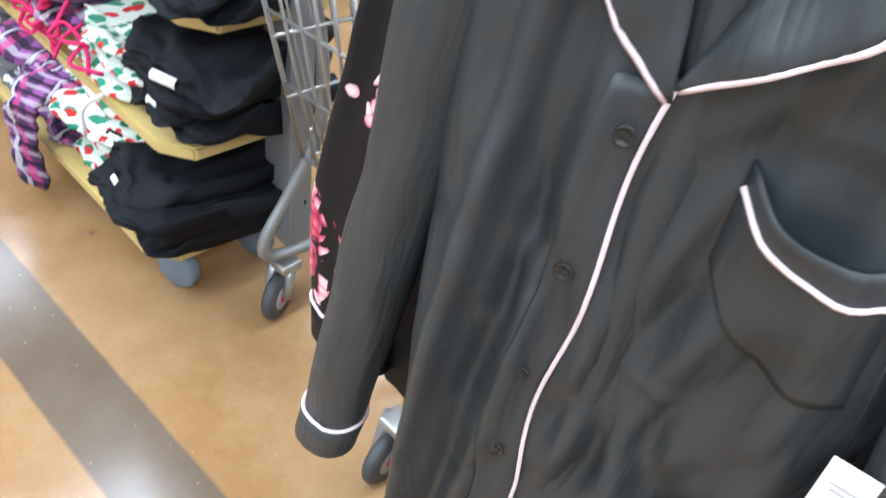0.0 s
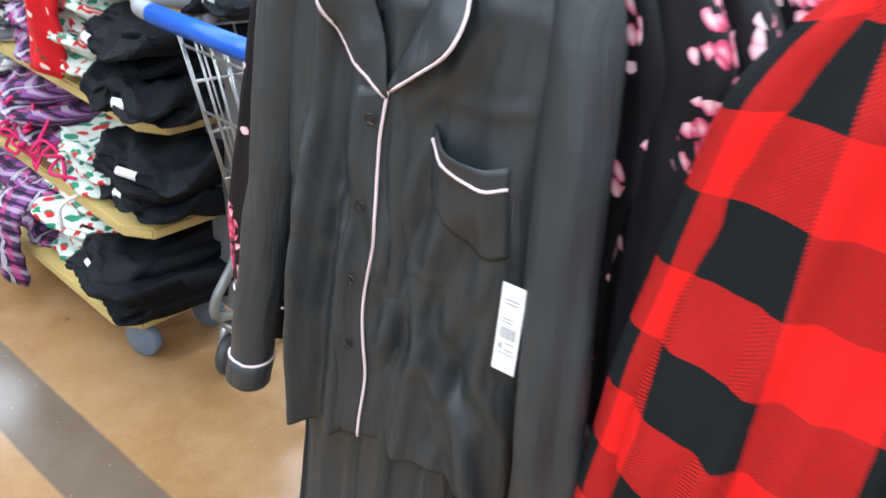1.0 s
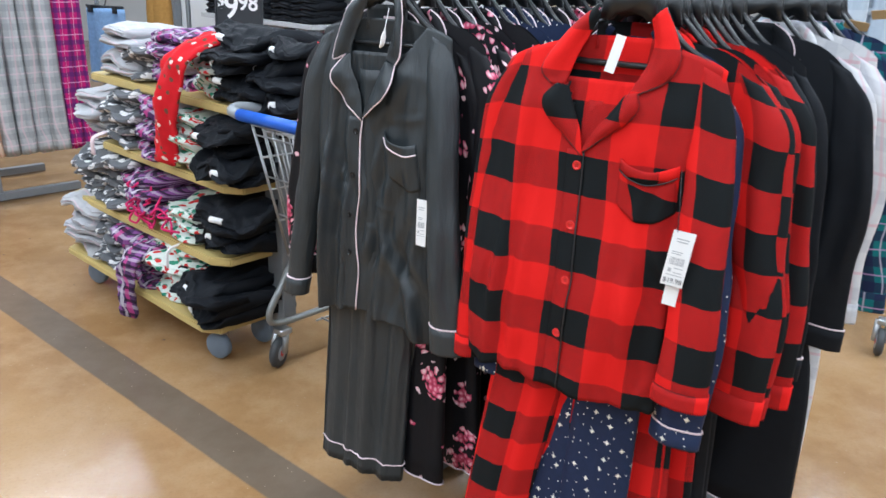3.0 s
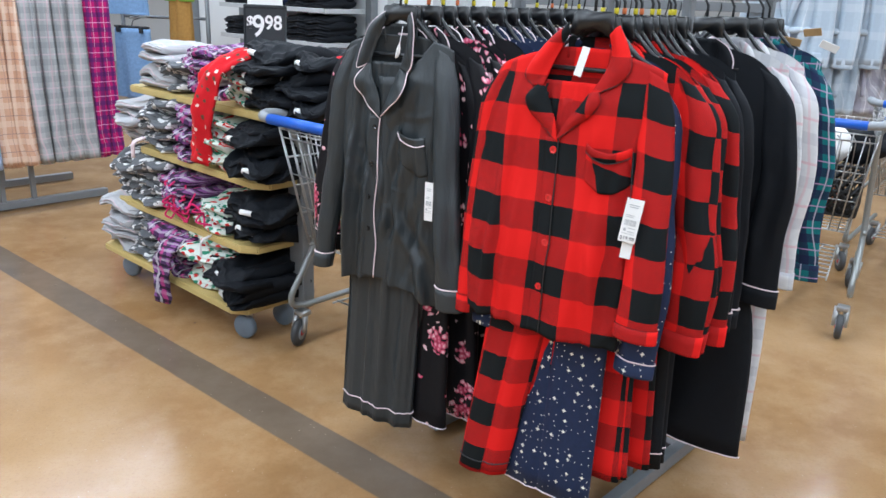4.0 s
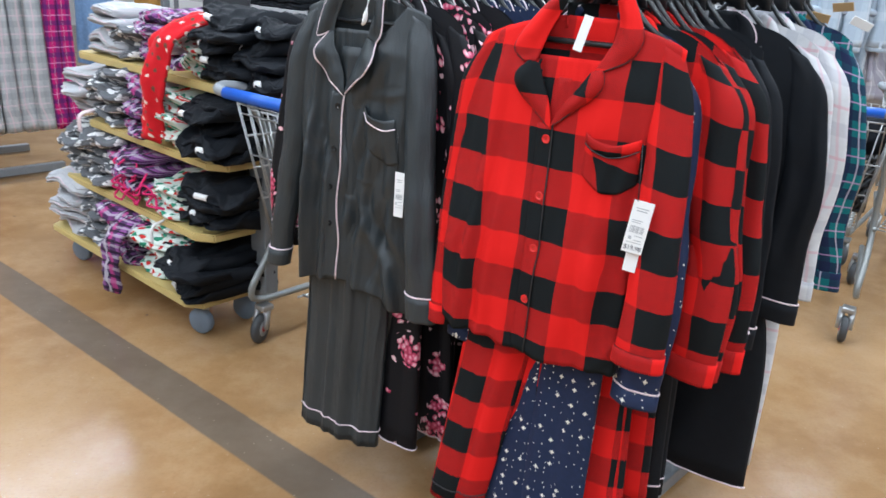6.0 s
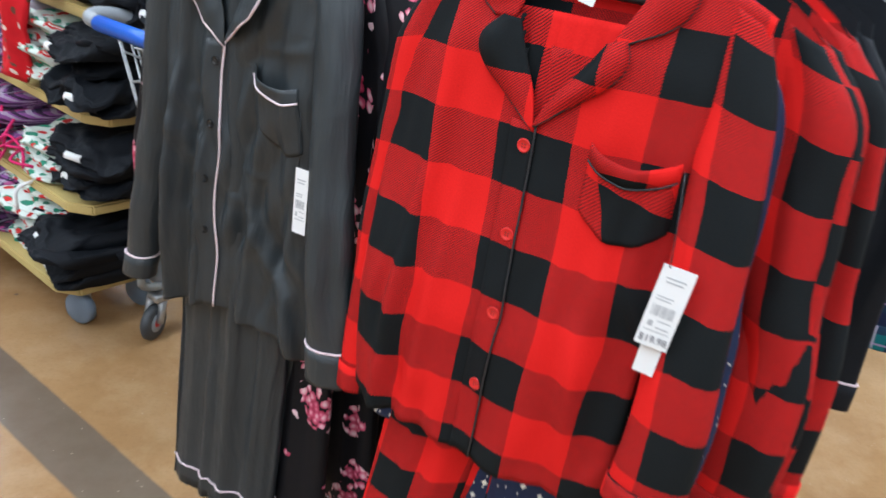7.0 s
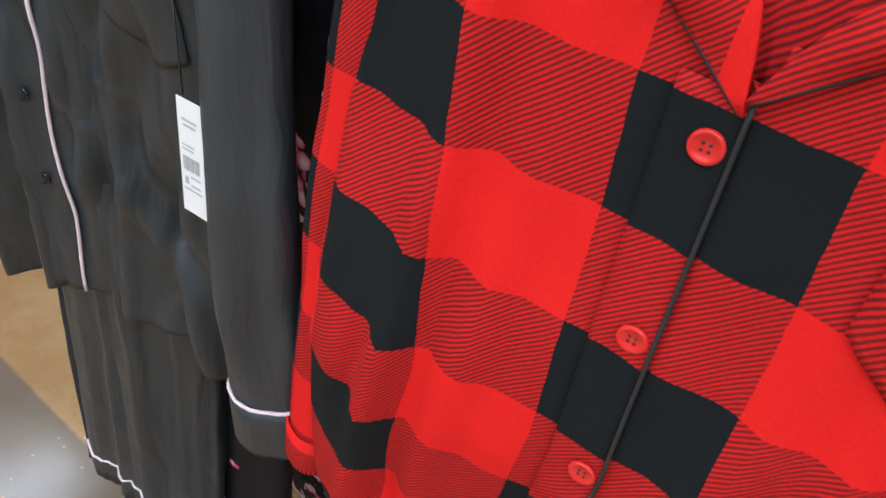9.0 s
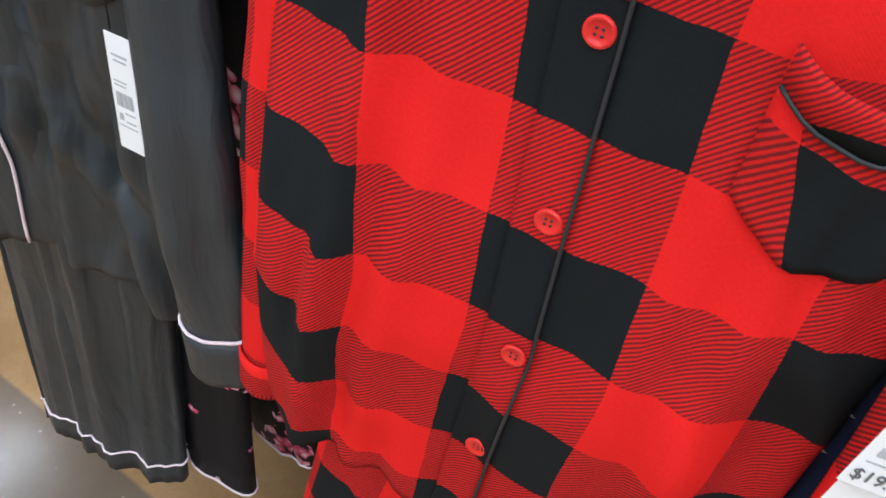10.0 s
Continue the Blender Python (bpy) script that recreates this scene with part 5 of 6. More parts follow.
# ---- shopping carts ----
def caster(s, x, y, turn):
    d = Vector((math.cos(radians(turn)), math.sin(radians(turn)), 0))
    bm = bmesh.new()
    disc(bm, (x, y, 0.062), d, 0.062, 0.03, 28, 0.008)
    w = part("wheel", bm, "rubber", s, "dark rubber caster wheel")
    bm = bmesh.new()
    disc(bm, (x, y, 0.062), d, 0.034, 0.034, 20, 0.003)
    part("rim", bm, "greyplastic", w)
    bm = bmesh.new()
    disc(bm, (x, y, 0.062), d, 0.016, 0.038, 16, 0.003)
    part("hub", bm, "redhub", w)
    bm = bmesh.new()
    for q in (-1, 1):
        o = d * (0.024 * q)
        tube(bm, [Vector((x, y, 0.062)) + o, Vector((x, y, 0.10)) + o + Vector((-d.y, d.x, 0)) * 0.012, Vector((x, y, 0.155)) + o * 0.8 + Vector((-d.y, d.x, 0)) * 0.03], [0.012, 0.013, 0.016], 8)
    box(bm, (x - 0.028, y - 0.004, 0.14), (x + 0.028, y + 0.052, 0.165), 0.006)
    part("fork", bm, "chrome", w, "pressed steel fork")


def shopping_cart(m, label, flap=True):
    """x across, y forward from the handle."""
    s = thing("shopping_cart", m, label, "shopping cart", "shopping carts")

    def tubes(name, lines, r, mat, lab="", sides=8):
        for pts in lines:
            part(name, tube(bmesh.new(), pts, r, sides), mat, s, lab)

    W = 0.255
    tubes("handle", [[(-W + 0.06, 0, 1.05), (W - 0.06, 0, 1.05)]], 0.021, "blueplastic", "blue plastic handle sleeve", 14)
    for q in (-1, 1):
        tubes("handle_end", [spline([(q * (W - 0.065), 0, 1.05), (q * (W - 0.01), 0.005, 1.055), (q * (W + 0.012), 0.05, 1.06), (q * W, 0.13, 1.045), (q * (W - 0.03), 0.16, 1.0)], 14)], 0.020, "greyplastic", "grey plastic handle end", 12)
        tubes("frame_leg", [spline([(q * (W - 0.02), 0.12, 1.02), (q * (W - 0.02), 0.24, 0.78), (q * (W - 0.01), 0.27, 0.52), (q * W, 0.20, 0.36), (q * W, 0.13, 0.25), (q * W, 0.17, 0.195), (q * (W - 0.02), 0.40, 0.195), (q * (W - 0.07), 0.95, 0.21)], 30)], 0.014, "cartgrey", "bent grey steel tube", 10)
        tubes("basket_arm", [spline([(q * W, 0.24, 0.50), (q * (W - 0.02), 0.45, 0.505), (q * (W - 0.07), 0.9, 0.53)], 10)], 0.010, "cartgrey")

    def pt(q, y, z):
        low = max(0.0, 1.0 - z) / 0.5
        return Vector((q * (W - 0.005 - 0.075 * (y / 0.98) - 0.065 * low), y + 0.10 * low * (1 - y), z))

    def lowz(y):
        return 0.50 + 0.05 * y

    def topz(y):
        return 1.0 - 0.03 * y

    for q in (-1, 1):
        lines = [[pt(q, y, lowz(y)), pt(q, y, topz(y))] for y in np.linspace(0.08, 0.96, 20)]
        tubes("side_wire", lines, 0.0028, "chrome", "", 6)
        tubes("side_rail", [[pt(q, 0.08, lowz(0) + f * (topz(0) - lowz(0))), pt(q, 0.96, lowz(0.96) + f * (topz(0.96) - lowz(0.96)))] for f in (0.0, 0.28, 0.52, 0.76, 1.0)], 0.0042, "chrome", "", 6)
    for y, nm in ((0.085, "gate_wire"), (0.965, "front_wire")):
        lines = [[pt(q, y, lowz(y)), pt(q, y, topz(y))] for q in np.linspace(-1, 1, 10)]
        lines += [[pt(-1, y, lowz(y) + f * (topz(y) - lowz(y))), pt(1, y, lowz(y) + f * (topz(y) - lowz(y)))] for f in (0.0, 0.33, 0.62, 0.93, 1.0)]
        tubes(nm, lines, 0.0034, "chrome", "", 6)
    tubes("floor_wire", [[pt(-1, y, lowz(y)), pt(1, y, lowz(y))] for y in np.linspace(0.1, 0.95, 16)] + [[pt(q, 0.08, lowz(0.08)), pt(q, 0.96, lowz(0.96))] for q in (-0.5, 0, 0.5)], 0.003, "chrome", "", 6)
    tubes("tray_wire", [[pt(-0.9, y, 0.225), pt(0.9, y, 0.225)] for y in np.linspace(0.15, 0.9, 9)] + [[pt(q, 0.12, 0.22), pt(q, 0.93, 0.22)] for q in (-0.9, 0, 0.9)], 0.0045, "chrome", "", 6)
    tubes("seat_wire", [[(x, 0.10, 0.98), (x * 0.95, 0.30, 0.93), (x * 0.95, 0.33, 0.72)] for x in np.linspace(-0.2, 0.2, 7)] + [[(-0.2, 0.30, 0.93), (0.2, 0.30, 0.93)], [(-0.2, 0.33, 0.73), (0.2, 0.33, 0.73)]], 0.003, "chrome", "", 6)
    if flap:
        bm = bmesh.new()
        box(bm, (-0.19, 0.094, 0.77), (0.0, 0.106, 0.97), 0.006)
        part("seat_flap", bm, "blueplastic", s, "blue plastic seat flap", False)
    caster(s, -W - 0.005, 0.17, 25)
    caster(s, W - 0.01, 0.06, 8)
    caster(s, -W + 0.075, 0.92, -12)
    caster(s, W - 0.075, 0.92, -12)
    return s


shopping_cart(Matrix.Translation(tr(0.39, 0.055)) @ pose(0, 0, 0, 0, 0, -39), "steel shopping cart with blue handle parked beside the trolley", False)
CART_R = Matrix.Translation((2.10, 1.86, 0)) @ pose(0, 0, 0, 0, 0, -33)
cart_right = shopping_cart(CART_R, "steel shopping cart holding a black crate and bags")
tagged(copy_thing(cart_right, Matrix.Translation((2.95, 2.55, 0)) @ pose(0, 0, 0, 0, 0, -33)), "steel shopping cart standing beside another cart")


def crate(m):
    s = thing("plastic_crate", m, "black lattice plastic crate inside a shopping cart", "crate")
    w, d, h = 0.17, 0.15, 0.26
    for p0, p1 in (((-w, -d), (w, -d)), ((-w, d), (w, d)), ((-w, -d), (-w, d)), ((w, -d), (w, d))):
        n = 9
        for k in range(n + 1):
            for sl in (-1, 1):
                f0, f1 = k / n, min(1.0, max(0.0, k / n + sl * 0.5))
                a = Vector((p0[0] + (p1[0] - p0[0]) * f0, p0[1] + (p1[1] - p0[1]) * f0, 0.02))
                b = Vector((p0[0] + (p1[0] - p0[0]) * f1, p0[1] + (p1[1] - p0[1]) * f1, 0.02 + (h - 0.04) * abs(f1 - f0) / 0.5))
                if (b - a).length > 0.03:
                    part("lattice_bar", tube(bmesh.new(), [a, b], 0.0105, 5), "crate", s)
        for z in (0.01, h * 0.5, h):
            part("rim_bar", tube(bmesh.new(), [(p0[0], p0[1], z), (p1[0], p1[1], z)], 0.009, 6), "crate", s)
    bm = bmesh.new()
    box(bm, (-w, -d, 0.0), (w, d, 0.01), 0.002)
    part("bottom", bm, "crate", s, "", False)
    return s


def lump(name, label, category, m, size, material, seed):
    bm = bmesh.new()
    bmesh.ops.create_icosphere(bm, subdivisions=4, radius=1.0)
    lay = bm.loops.layers.uv.new("UVMap")
    for v in bm.verts:
        p = v.co.copy()
        f = 1 + 0.22 * noise.noise(p * 1.6 + Vector((seed, 0, 0))) + 0.10 * noise.noise(p * 4 + Vector((0, seed, 0)))
        v.co = Vector((p.x * size[0], p.y * size[1], p.z * size[2])) * f
        v.co.z = max(v.co.z, -size[2] * 0.8)
    for f in bm.faces:
        for l in f.loops:
            l[lay].uv = (l.vert.co.x, l.vert.co.z)
    o = part(name, bm, material, None)
    o.matrix_world = m
    return tagged(o, label, category)


crate(CART_R @ pose(0.0, 0.50, 0.535, 0, 0, 4))
lump("plastic_bag", "crumpled white plastic bag on a black crate", "bag", CART_R @ pose(-0.05, 0.42, 0.89, 0, 0, 10), (0.14, 0.09, 0.12), "paper", 1.0)
lump("folded_jacket", "black crumpled jacket on top of a crate", "jacket", CART_R @ pose(0.12, 0.55, 0.88, 0, 0, 0), (0.13, 0.12, 0.11), "black", 2.0)
lump("orange_packet", "small orange packet inside a crate", "packet", CART_R @ pose(0.0, 0.45, 0.62, 0, 0, 0), (0.08, 0.05, 0.07), "orange", 3.0)
lump("red_garment", "crumpled red holiday print leggings on a black stack", "leggings", Matrix.Translation(tr(0.17, 0.44, 1.245)) @ pose(0, 0, 0, 0, 8, TTURN), (0.06, 0.06, 0.026), "redprint", 4.0)


# ---- far racks and fixtures ----
def trousers(label, material, m, seed, half=0.085, deep=0.05, top=1.45, bottom=0.30, group="trousers on the far rack"):
    s = thing("hanging_trousers", m, label, "trousers", group)
    for k, off in enumerate((-0.5, 0.5)):
        leg(((off * half * 0.9, 0.0, top), (off * half * 1.0, 0.0, 1.0), (off * half * 1.1, 0.004, 0.65), (off * half * 1.25, 0.01 * k, bottom + 0.015 * k)), (half * 0.62, half * 0.66, half * 0.72), (deep, deep * 1.1, deep * 1.2), material, s, seed + k * 7, 0.08 * k, 24, 30, fold=0.034)
    bm = bmesh.new()
    tube(bm, [(-half, 0, top + 0.01), (half, 0, top + 0.01)], 0.007, 8)
    part("clip_hanger", bm, "hanger", s, "black clip hanger")
    bm = bmesh.new()
    tube(bm, [(0, 0, top + 0.01), (0, 0, top + 0.05), (0.018, 0, top + 0.075), (0.0, 0, top + 0.092), (-0.016, 0, top + 0.08)], 0.002, 6)
    part("hook", bm, "wire", s)
    return s


FAR_A = -4.05
far_rack = thing("garment_rack", Matrix.Identity(4), "grey steel floor rack with plaid trousers hanging on it", "clothes rack")
gturn = pose(0, 0, 0, 0, 0, GRID)


def gbar(parent, name, a0, b0, z0, a1, b1, z1, material="rackgrey", label="", bevel=0.003):
    bm = bmesh.new()
    c = ab((a0 + a1) / 2, (b0 + b1) / 2, (z0 + z1) / 2)
    h = Vector((abs(a1 - a0) / 2, abs(b1 - b0) / 2, abs(z1 - z0) / 2))
    box(bm, tuple(-h), tuple(h), bevel)
    bmesh.ops.transform(bm, matrix=Matrix.Translation(c) @ gturn, verts=bm.verts)
    return part(name, bm, material, parent, label, False)


gbar(far_rack, "base_bar", -4.21, -0.35, 0.012, -4.16, 1.33, 0.062)
gbar(far_rack, "base_bar", -4.86, -0.35, 0.012, -4.81, 1.33, 0.062)
gbar(far_rack, "cross_bar", -4.81, 0.62, 0.02, -4.21, 0.66, 0.058)
for a in (-4.185, -4.835):
    for b in (0.62, 0.82):
        gbar(far_rack, "post", a - 0.016, b - 0.016, 0.06, a + 0.016, b + 0.016, 1.54)
gbar(far_rack, "cross_bar", -4.18, 0.65, 0.30, -4.155, 0.80, 0.32)
for a in (FAR_A - 0.02, -4.85):
    bm = bmesh.new()
    tube(bm, [ab(a, -0.35, 1.54), ab(a, 1.40, 1.54)], 0.013, 10)
    part("rail", bm, "chrome", far_rack, "zinc hanging rail")
for b in (0.64, 0.80):
    gbar(far_rack, "bracket", -4.185, b - 0.01, 1.515, FAR_A, b + 0.01, 1.53)
rr = random.Random(21)
for lab, mat, bs, bottom in (
    ("pale blue pajama trousers with dark blue stars and moons", "bluestar", (0.22, 0.37, 0.50), 0.30),
    ("peach plaid flannel pajama trousers", "peach", (0.62, 0.74), 0.33),
    ("soft grey plaid flannel pajama trousers", "greyplaid", (0.84, 0.94, 1.04, 1.15), 0.34),
    ("magenta and purple plaid pajama trousers", "magenta", (1.245, 1.33), 0.32),
):
    for k, b in enumerate(bs):
        p = ab(FAR_A - 0.02, b)
        trousers(lab, mat, Matrix.Translation(p) @ pose(0, 0, 0, 0, 0, GRID + 62 + rr.uniform(-14, 14)), 60 + b * 10, 0.082, 0.052, 1.445, bottom + rr.uniform(-0.02, 0.02))
for k, b in enumerate((0.0, 0.25, 0.5, 0.8, 1.05, 1.25)):
    trousers("grey plaid trousers on the rear rail", ("greyplaid", "bluestar", "peach", "greyplaid", "magenta", "greyplaid")[k], Matrix.Translation(ab(-4.85, b)) @ pose(0, 0, 0, 0, 0, GRID + 70), 80 + k, 0.085, 0.05, 1.445, 0.34)


def panel_fixture():
    """A display wall with hooks, behind the far rack."""
    s = thing("wall_shelving", Matrix.Identity(4), "white slatted display wall with grey uprights and shelves", "shop fixture")
    gbar(s, "back_panel", -5.2, 2.62, 0.0, -1.6, 2.68, 2.3, "white")
    for a in (-5.0, -4.2, -3.4, -2.62, -2.40, -1.98, -1.76):
        gbar(s, "upright", a - 0.03, 2.56, 0.0, a + 0.03, 2.62, 2.3, "rackgrey" if a < -2.5 else "steel")
    for z in (0.45, 0.86, 1.20, 1.42, 1.66):
        gbar(s, "shelf", -3.95, 2.22, z - 0.03, -2.66, 2.57, z, "steel")
    return s


panel_fixture()
FOLDS = {}
for i, (mat, lab) in enumerate((("black", "folded black leggings on a steel shelf"), ("navyplain", "folded navy leggings on a steel shelf"), ("greyprint", "folded grey printed leggings on a steel shelf"), ("magenta", "folded pink plaid trousers on a steel shelf"))):
    FOLDS[mat] = folded("folded_leggings", lab, mat, 0.24, 0.30, 0.045, 33.0 + i, False, "folded clothes on the steel shelves")
seen = set()
for z in (0.86, 1.20, 1.42, 1.66):
    for k, a in enumerate((-3.80, -3.53, -3.26, -3.0, -2.80)):
        mat = ("black", "navyplain", "greyprint", "black", "black")[(k + int(z * 7)) % 5] if k < 3 else "black"
        for lv in range(4 if k > 2 else 3):
            m = Matrix.Translation(ab(a + rr.uniform(-0.01, 0.01), 2.38, z + 0.002 + lv * 0.04)) @ pose(0, 0, 0, 0, 0, GRID + rr.uniform(-6, 6))
            if mat in seen:
                copy_thing(FOLDS[mat], m)
            else:
                FOLDS[mat].matrix_world = m
                seen.add(mat)
if "magenta" not in seen:
    FOLDS["magenta"].matrix_world = Matrix.Translation(ab(-3.53, 2.38, 0.455)) @ gturn


def hung_piece(name, label, category, material, at, turn, half, top, bottom, seed, deep=0.03, trim=None):
    s = thing(name, Matrix.Translation(at) @ pose(0, 0, 0, 0, 0, turn), label, category)
    leg(((0, 0, top), (0, 0, (top + bottom) / 2), (0, 0, bottom + 0.05), (0, 0, bottom)), (half * 0.92, half, half * 1.05), (deep, deep * 1.3, deep * 1.3), material, s, seed, fold=0.02, name="cloth", n=24, sides=28)
    bm = bmesh.new()
    tube(bm, [(-half * 0.9, 0, top + 0.012), (half * 0.9, 0, top + 0.012)], 0.009, 8)
    for x in (-half * 0.6, half * 0.6):
        box(bm, (x - 0.014, -deep - 0.008, top - 0.03), (x + 0.014, deep + 0.008, top + 0.02), 0.003)
    part("clip_hanger", bm, "hanger", s, "black clip hanger")
    bm = bmesh.new()
    tube(bm, [(0, 0, top + 0.015), (0, 0.02, top + 0.06), (0, 0.10, top + 0.075)], 0.004, 6)
    part("hook", bm, "wire", s)
    if trim:
        bm = bmesh.new()
        box(bm, (-half, -deep - 0.012, top - 0.09), (half, deep + 0.012, top - 0.03), 0.01)
        part("trim", bm, trim, s, "bright green trim", False)
    return s


def far_at(x, y):
    return Vector((x, y, 0))


hung_piece("denim_shorts", "pale blue denim shorts on a black clip hanger", "shorts", "denim", far_at(-2.12, 4.25), -18, 0.18, 1.20, 0.68, 71.0)
hung_piece("denim_shorts", "pale blue denim shorts hanging above another pair", "shorts", "denim", far_at(-2.16, 4.32), -18, 0.18, 1.80, 1.30, 72.0)
hung_piece("fleece_top", "mustard brown fleece top with bright green trim", "top", "mustard", far_at(-1.78, 4.36), -30, 0.13, 1.50, 1.05, 73.0, 0.03, "green")
arm = thing("clothes_stand", Matrix.Identity(4), "grey steel face-out arms on a standing frame", "shop fixture")
for x, y, zt in ((-2.12, 4.35, 1.28), (-2.16, 4.42, 1.88), (-1.78, 4.46, 1.58)):
    bm = bmesh.new()
    tube(bm, [(x, y - 0.12, zt), (x + 0.03, y + 0.10, zt)], 0.009, 8)
    part("arm", bm, "chrome", arm)
bm = bmesh.new()
for x in (-2.30, -1.62):
    tube(bm, [(x, 4.52, 0.0), (x, 4.52, 2.0)], 0.018, 8)
tube(bm, [(-2.30, 4.52, 1.28), (-1.62, 4.52, 1.28)], 0.012, 8)
tube(bm, [(-2.30, 4.52, 1.88), (-1.62, 4.52, 1.88)], 0.012, 8)
tube(bm, [(-2.30, 4.52, 1.58), (-1.62, 4.52, 1.58)], 0.012, 8)
part("frame", bm, "rackgrey", arm)


# ---- rack of leopard tops and robes behind ----
back_rack = thing("garment_rack", Matrix.Identity(4), "grey steel rack with leopard print tops and plush robes", "clothes rack")
BR0, BR1 = Vector((0.70, 3.18, 0)), Vector((3.75, 3.98, 0))
bdir = (BR1 - BR0).normalized()
bturn = math.degrees(math.atan2(bdir.y, bdir.x))
bm = bmesh.new()
box(bm, (0, -0.018, 1.50), ((BR1 - BR0).length, 0.018, 1.56), 0.003)
bmesh.ops.transform(bm, matrix=Matrix.Translation(BR0) @ pose(0, 0, 0, 0, 0, bturn), verts=bm.verts)
part("rail", bm, "rackgrey", back_rack, "", False)
for f in (0.01, 0.99):
    c = BR0.lerp(BR1, f)
    bm = bmesh.new()
    box(bm, (c.x - 0.025, c.y - 0.025, 0.0), (c.x + 0.025, c.y + 0.025, 2.2), 0.004)
    part("post", bm, "rackgrey", back_rack, "", False)
bm = bmesh.new()
box(bm, (0, -0.018, 2.1), ((BR1 - BR0).length, 0.018, 2.16), 0.003)
bmesh.ops.transform(bm, matrix=Matrix.Translation(BR0) @ pose(0, 0, 0, 0, 0, bturn), verts=bm.verts)
part("rail", bm, "rackgrey", back_rack, "", False)

LEO = plain_set("leopard print pajama top on a black hanger", "leopard", "leopard", 90.0, None, None, 0.95, 0.0, False, 0.80)
GREYT = plain_set("dark grey pajama top on a black hanger", "greyprint", "greyprint", 93.0, None, None, 0.95, 0.0, False, 0.80)
for i, f in enumerate((0.05, 0.075, 0.10, 0.125, 0.15, 0.175, 0.20, 0.225, 0.25, 0.275, 0.30, 0.33, 0.36, 0.39, 0.42, 0.45)):
    c = BR0.lerp(BR1, f)
    src = LEO if i < 6 else GREYT
    m = pose(c.x, c.y, -0.06, 0, 0, bturn + 90 + rr.uniform(-8, 8)) @ pose(0, 0, 0)
    if i in (0, 6):
        src.matrix_world = m
    else:
        copy_thing(src, m)


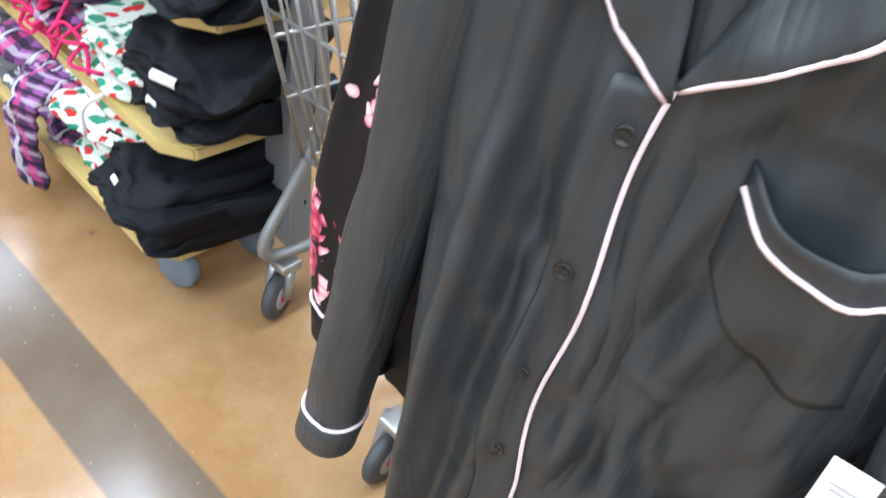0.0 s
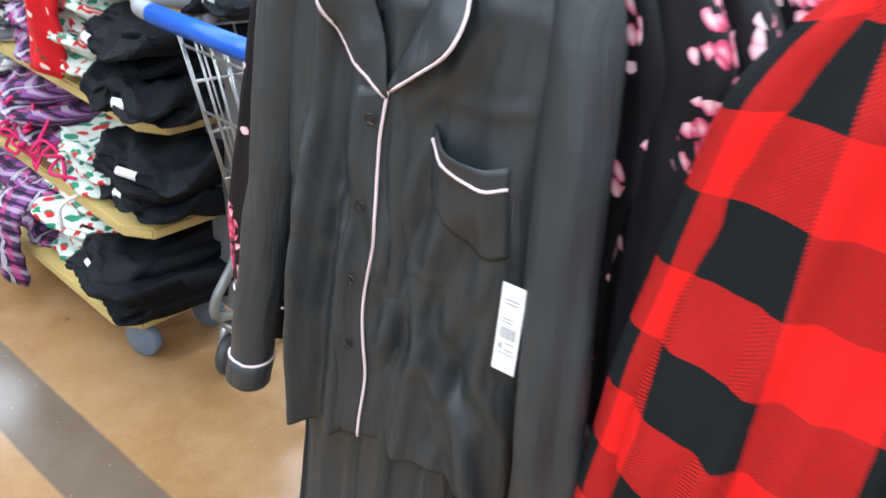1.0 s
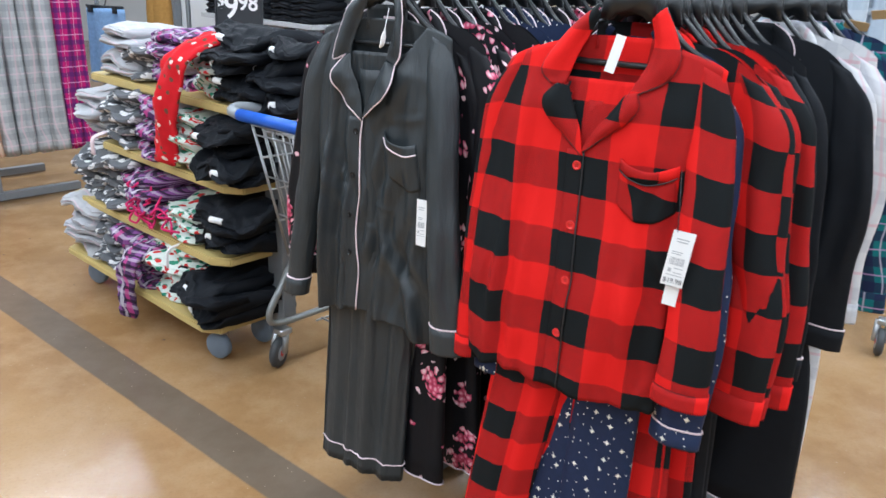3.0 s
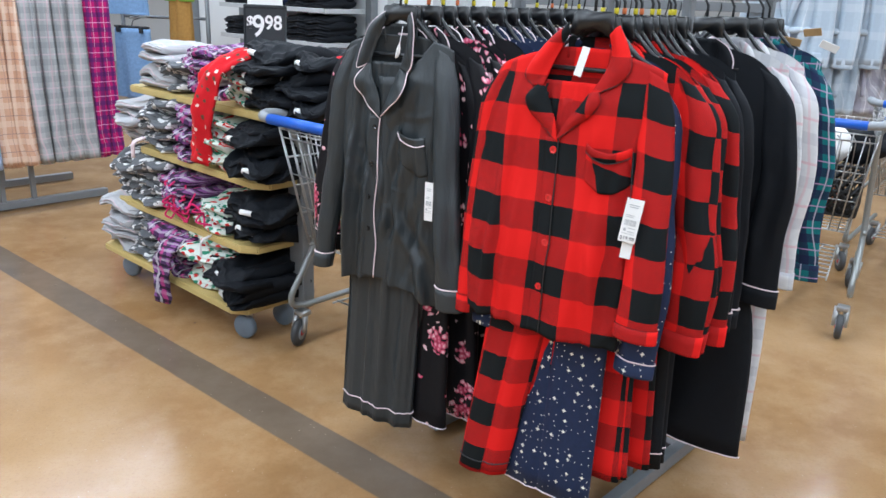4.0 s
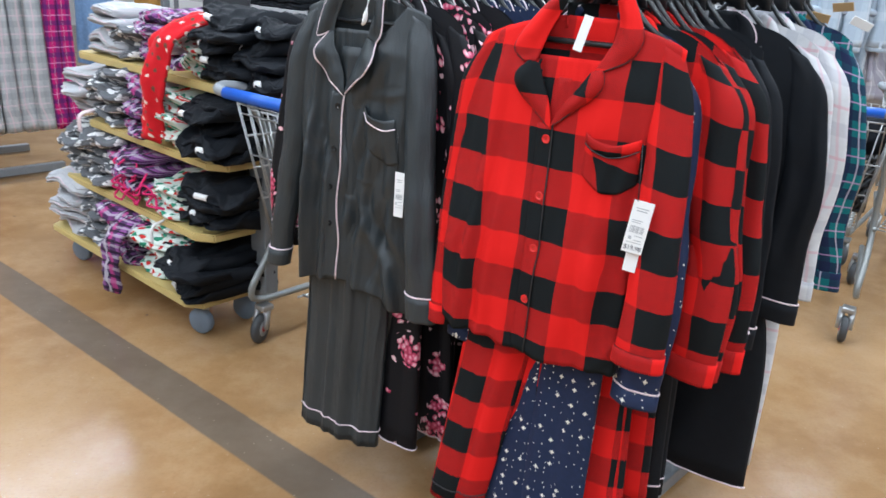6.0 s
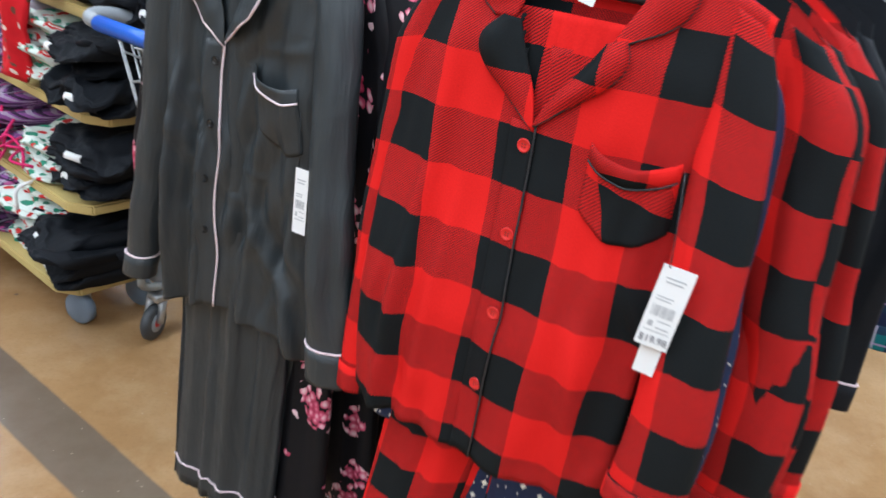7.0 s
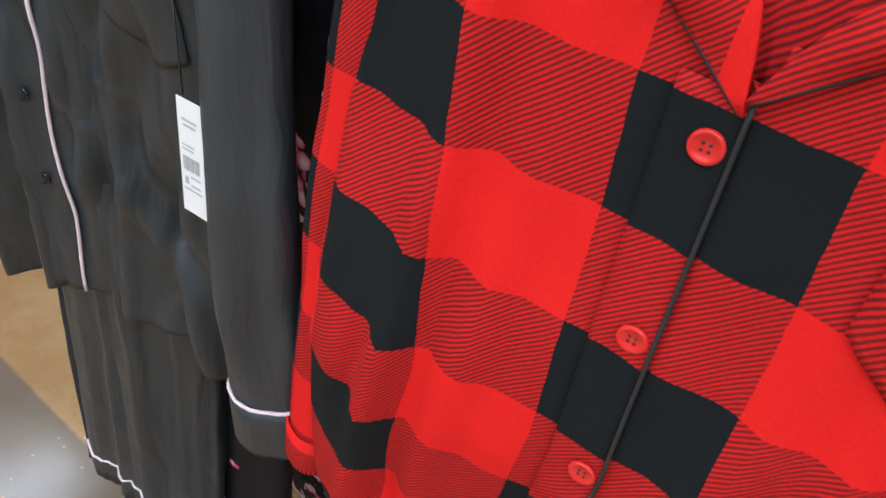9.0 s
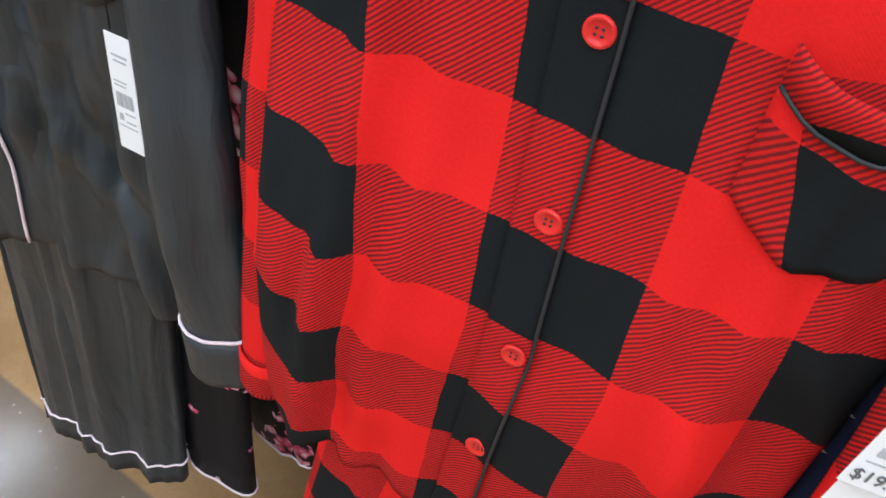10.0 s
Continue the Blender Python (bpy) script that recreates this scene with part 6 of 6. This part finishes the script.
def robe(label, material, at, turn, seed):
    s = thing("bathrobe", Matrix.Translation(at) @ pose(0, 0, 0, 0, 0, turn), label, "robe", "robes on the back rack")
    leg(((0, 0, 2.02), (0, 0, 1.72), (0, -0.01, 1.30), (0, 0, 0.86)), (0.13, 0.17, 0.19), (0.05, 0.075, 0.085), material, s, seed, fold=0.055, name="body", n=36, sides=48)
    for sx in (-1, 1):
        sl = leg(((sx * 0.14, 0, 1.98), (sx * 0.20, 0.0, 1.80), (sx * 0.225, -0.02, 1.45), (sx * 0.22, -0.04, 1.20)), (0.05, 0.068, 0.075), (0.04, 0.05, 0.05), material, s, seed + sx, name="sleeve", n=18, sides=18)
        leg(((sx * 0.222, -0.03, 1.27), (sx * 0.222, -0.035, 1.24), (sx * 0.22, -0.04, 1.20), (sx * 0.22, -0.04, 1.17)), (0.070, 0.074, 0.072), (0.048, 0.050, 0.048), "paper" if material == "robeplaid" else material, sl, seed + 5, name="cuff", n=6, sides=18, fold=0.004)
        bm, _ = ruled(((sx * 0.02, 2.03), (sx * 0.10, 1.92), (sx * 0.10, 1.75), (sx * 0.05, 1.55), (sx * 0.01, 1.42)), ((sx * 0.0, 1.99), (sx * 0.03, 1.90), (sx * 0.03, 1.74), (sx * 0.015, 1.55), (0.0, 1.42)), 12, 4, 0.01, Cut(hx=0.0, top=2.02, half=(0.17, 0.17, 0.17, 0.13), mid=(0, 0, 0, 0), hem=(0.86, 0.86, 0.86), y0=-0.05, deep=(0.03, 0.03, 0.03, 0.01), seed=seed), 0.02)
        thicken(part("lapel", bm, material, s), 0.012)
    bm = bmesh.new()
    ring = [Vector((0.185 * math.cos(2 * math.pi * k / 24), 0.105 * math.sin(2 * math.pi * k / 24), 1.40 + 0.008 * math.sin(k))) for k in range(25)]
    tube(bm, ring, 0.022, 8, False)
    tube(bm, spline([(0.01, -0.12, 1.40), (0.03, -0.14, 1.30), (0.035, -0.13, 1.10), (0.05, -0.13, 0.98)], 12), 0.016, 8)
    tube(bm, spline([(-0.01, -0.12, 1.40), (-0.03, -0.14, 1.28), (-0.025, -0.13, 1.05)], 12), 0.016, 8)
    disc(bm, (0, -0.125, 1.40), (0, 1, 0), 0.032, 0.035, 14, 0.01)
    lay = bm.loops.layers.uv.new("UVMap")
    for f in bm.faces:
        for l in f.loops:
            l[lay].uv = (l.vert.co.x, l.vert.co.z)
    part("belt", bm, material, s, "tied fabric belt")
    hanger(s, 0.0, 2.075, 0.12, None, 0.0)
    return s


for i, (f, mat) in enumerate(((0.60, "robeblue"), (0.665, "robeblue"), (0.73, "robeblue"), (0.80, "robeplaid"), (0.875, "robeplaid"), (0.94, "robeblue"))):
    c = BR0.lerp(BR1, f)
    robe("pale blue plush robe with a tied belt" if mat == "robeblue" else "lilac grey plaid plush robe with white cuffs", mat, c + Vector((0.02, -0.03, 0)), -14 + rr.uniform(-16, 16), 100 + i * 3)

# paper size cards standing on the teal end of the rack
for k, (db, dz, ang, mat) in enumerate(((0.0, 0.0, 18, "cardboard"), (0.03, 0.03, -14, "cardboard"), (0.05, -0.01, 40, "paper"))):
    bm = bmesh.new()
    box(bm, (-0.030, -0.0015, -0.012), (0.030, 0.0015, 0.012), 0.001)
    o = part("shelf_card", bm, mat, None, "", False)
    o.matrix_world = Matrix.Translation(ab(RAIL_R + 0.10 + 0.05 * k, 1.56 + db, 1.44 + dz)) @ pose(0, 0, 0, 20, ang * 0.5, GRID + ang)
    tagged(o, "bent kraft paper hanger card among the hangers" if mat == "cardboard" else "white paper hanger card among the hangers", "card")
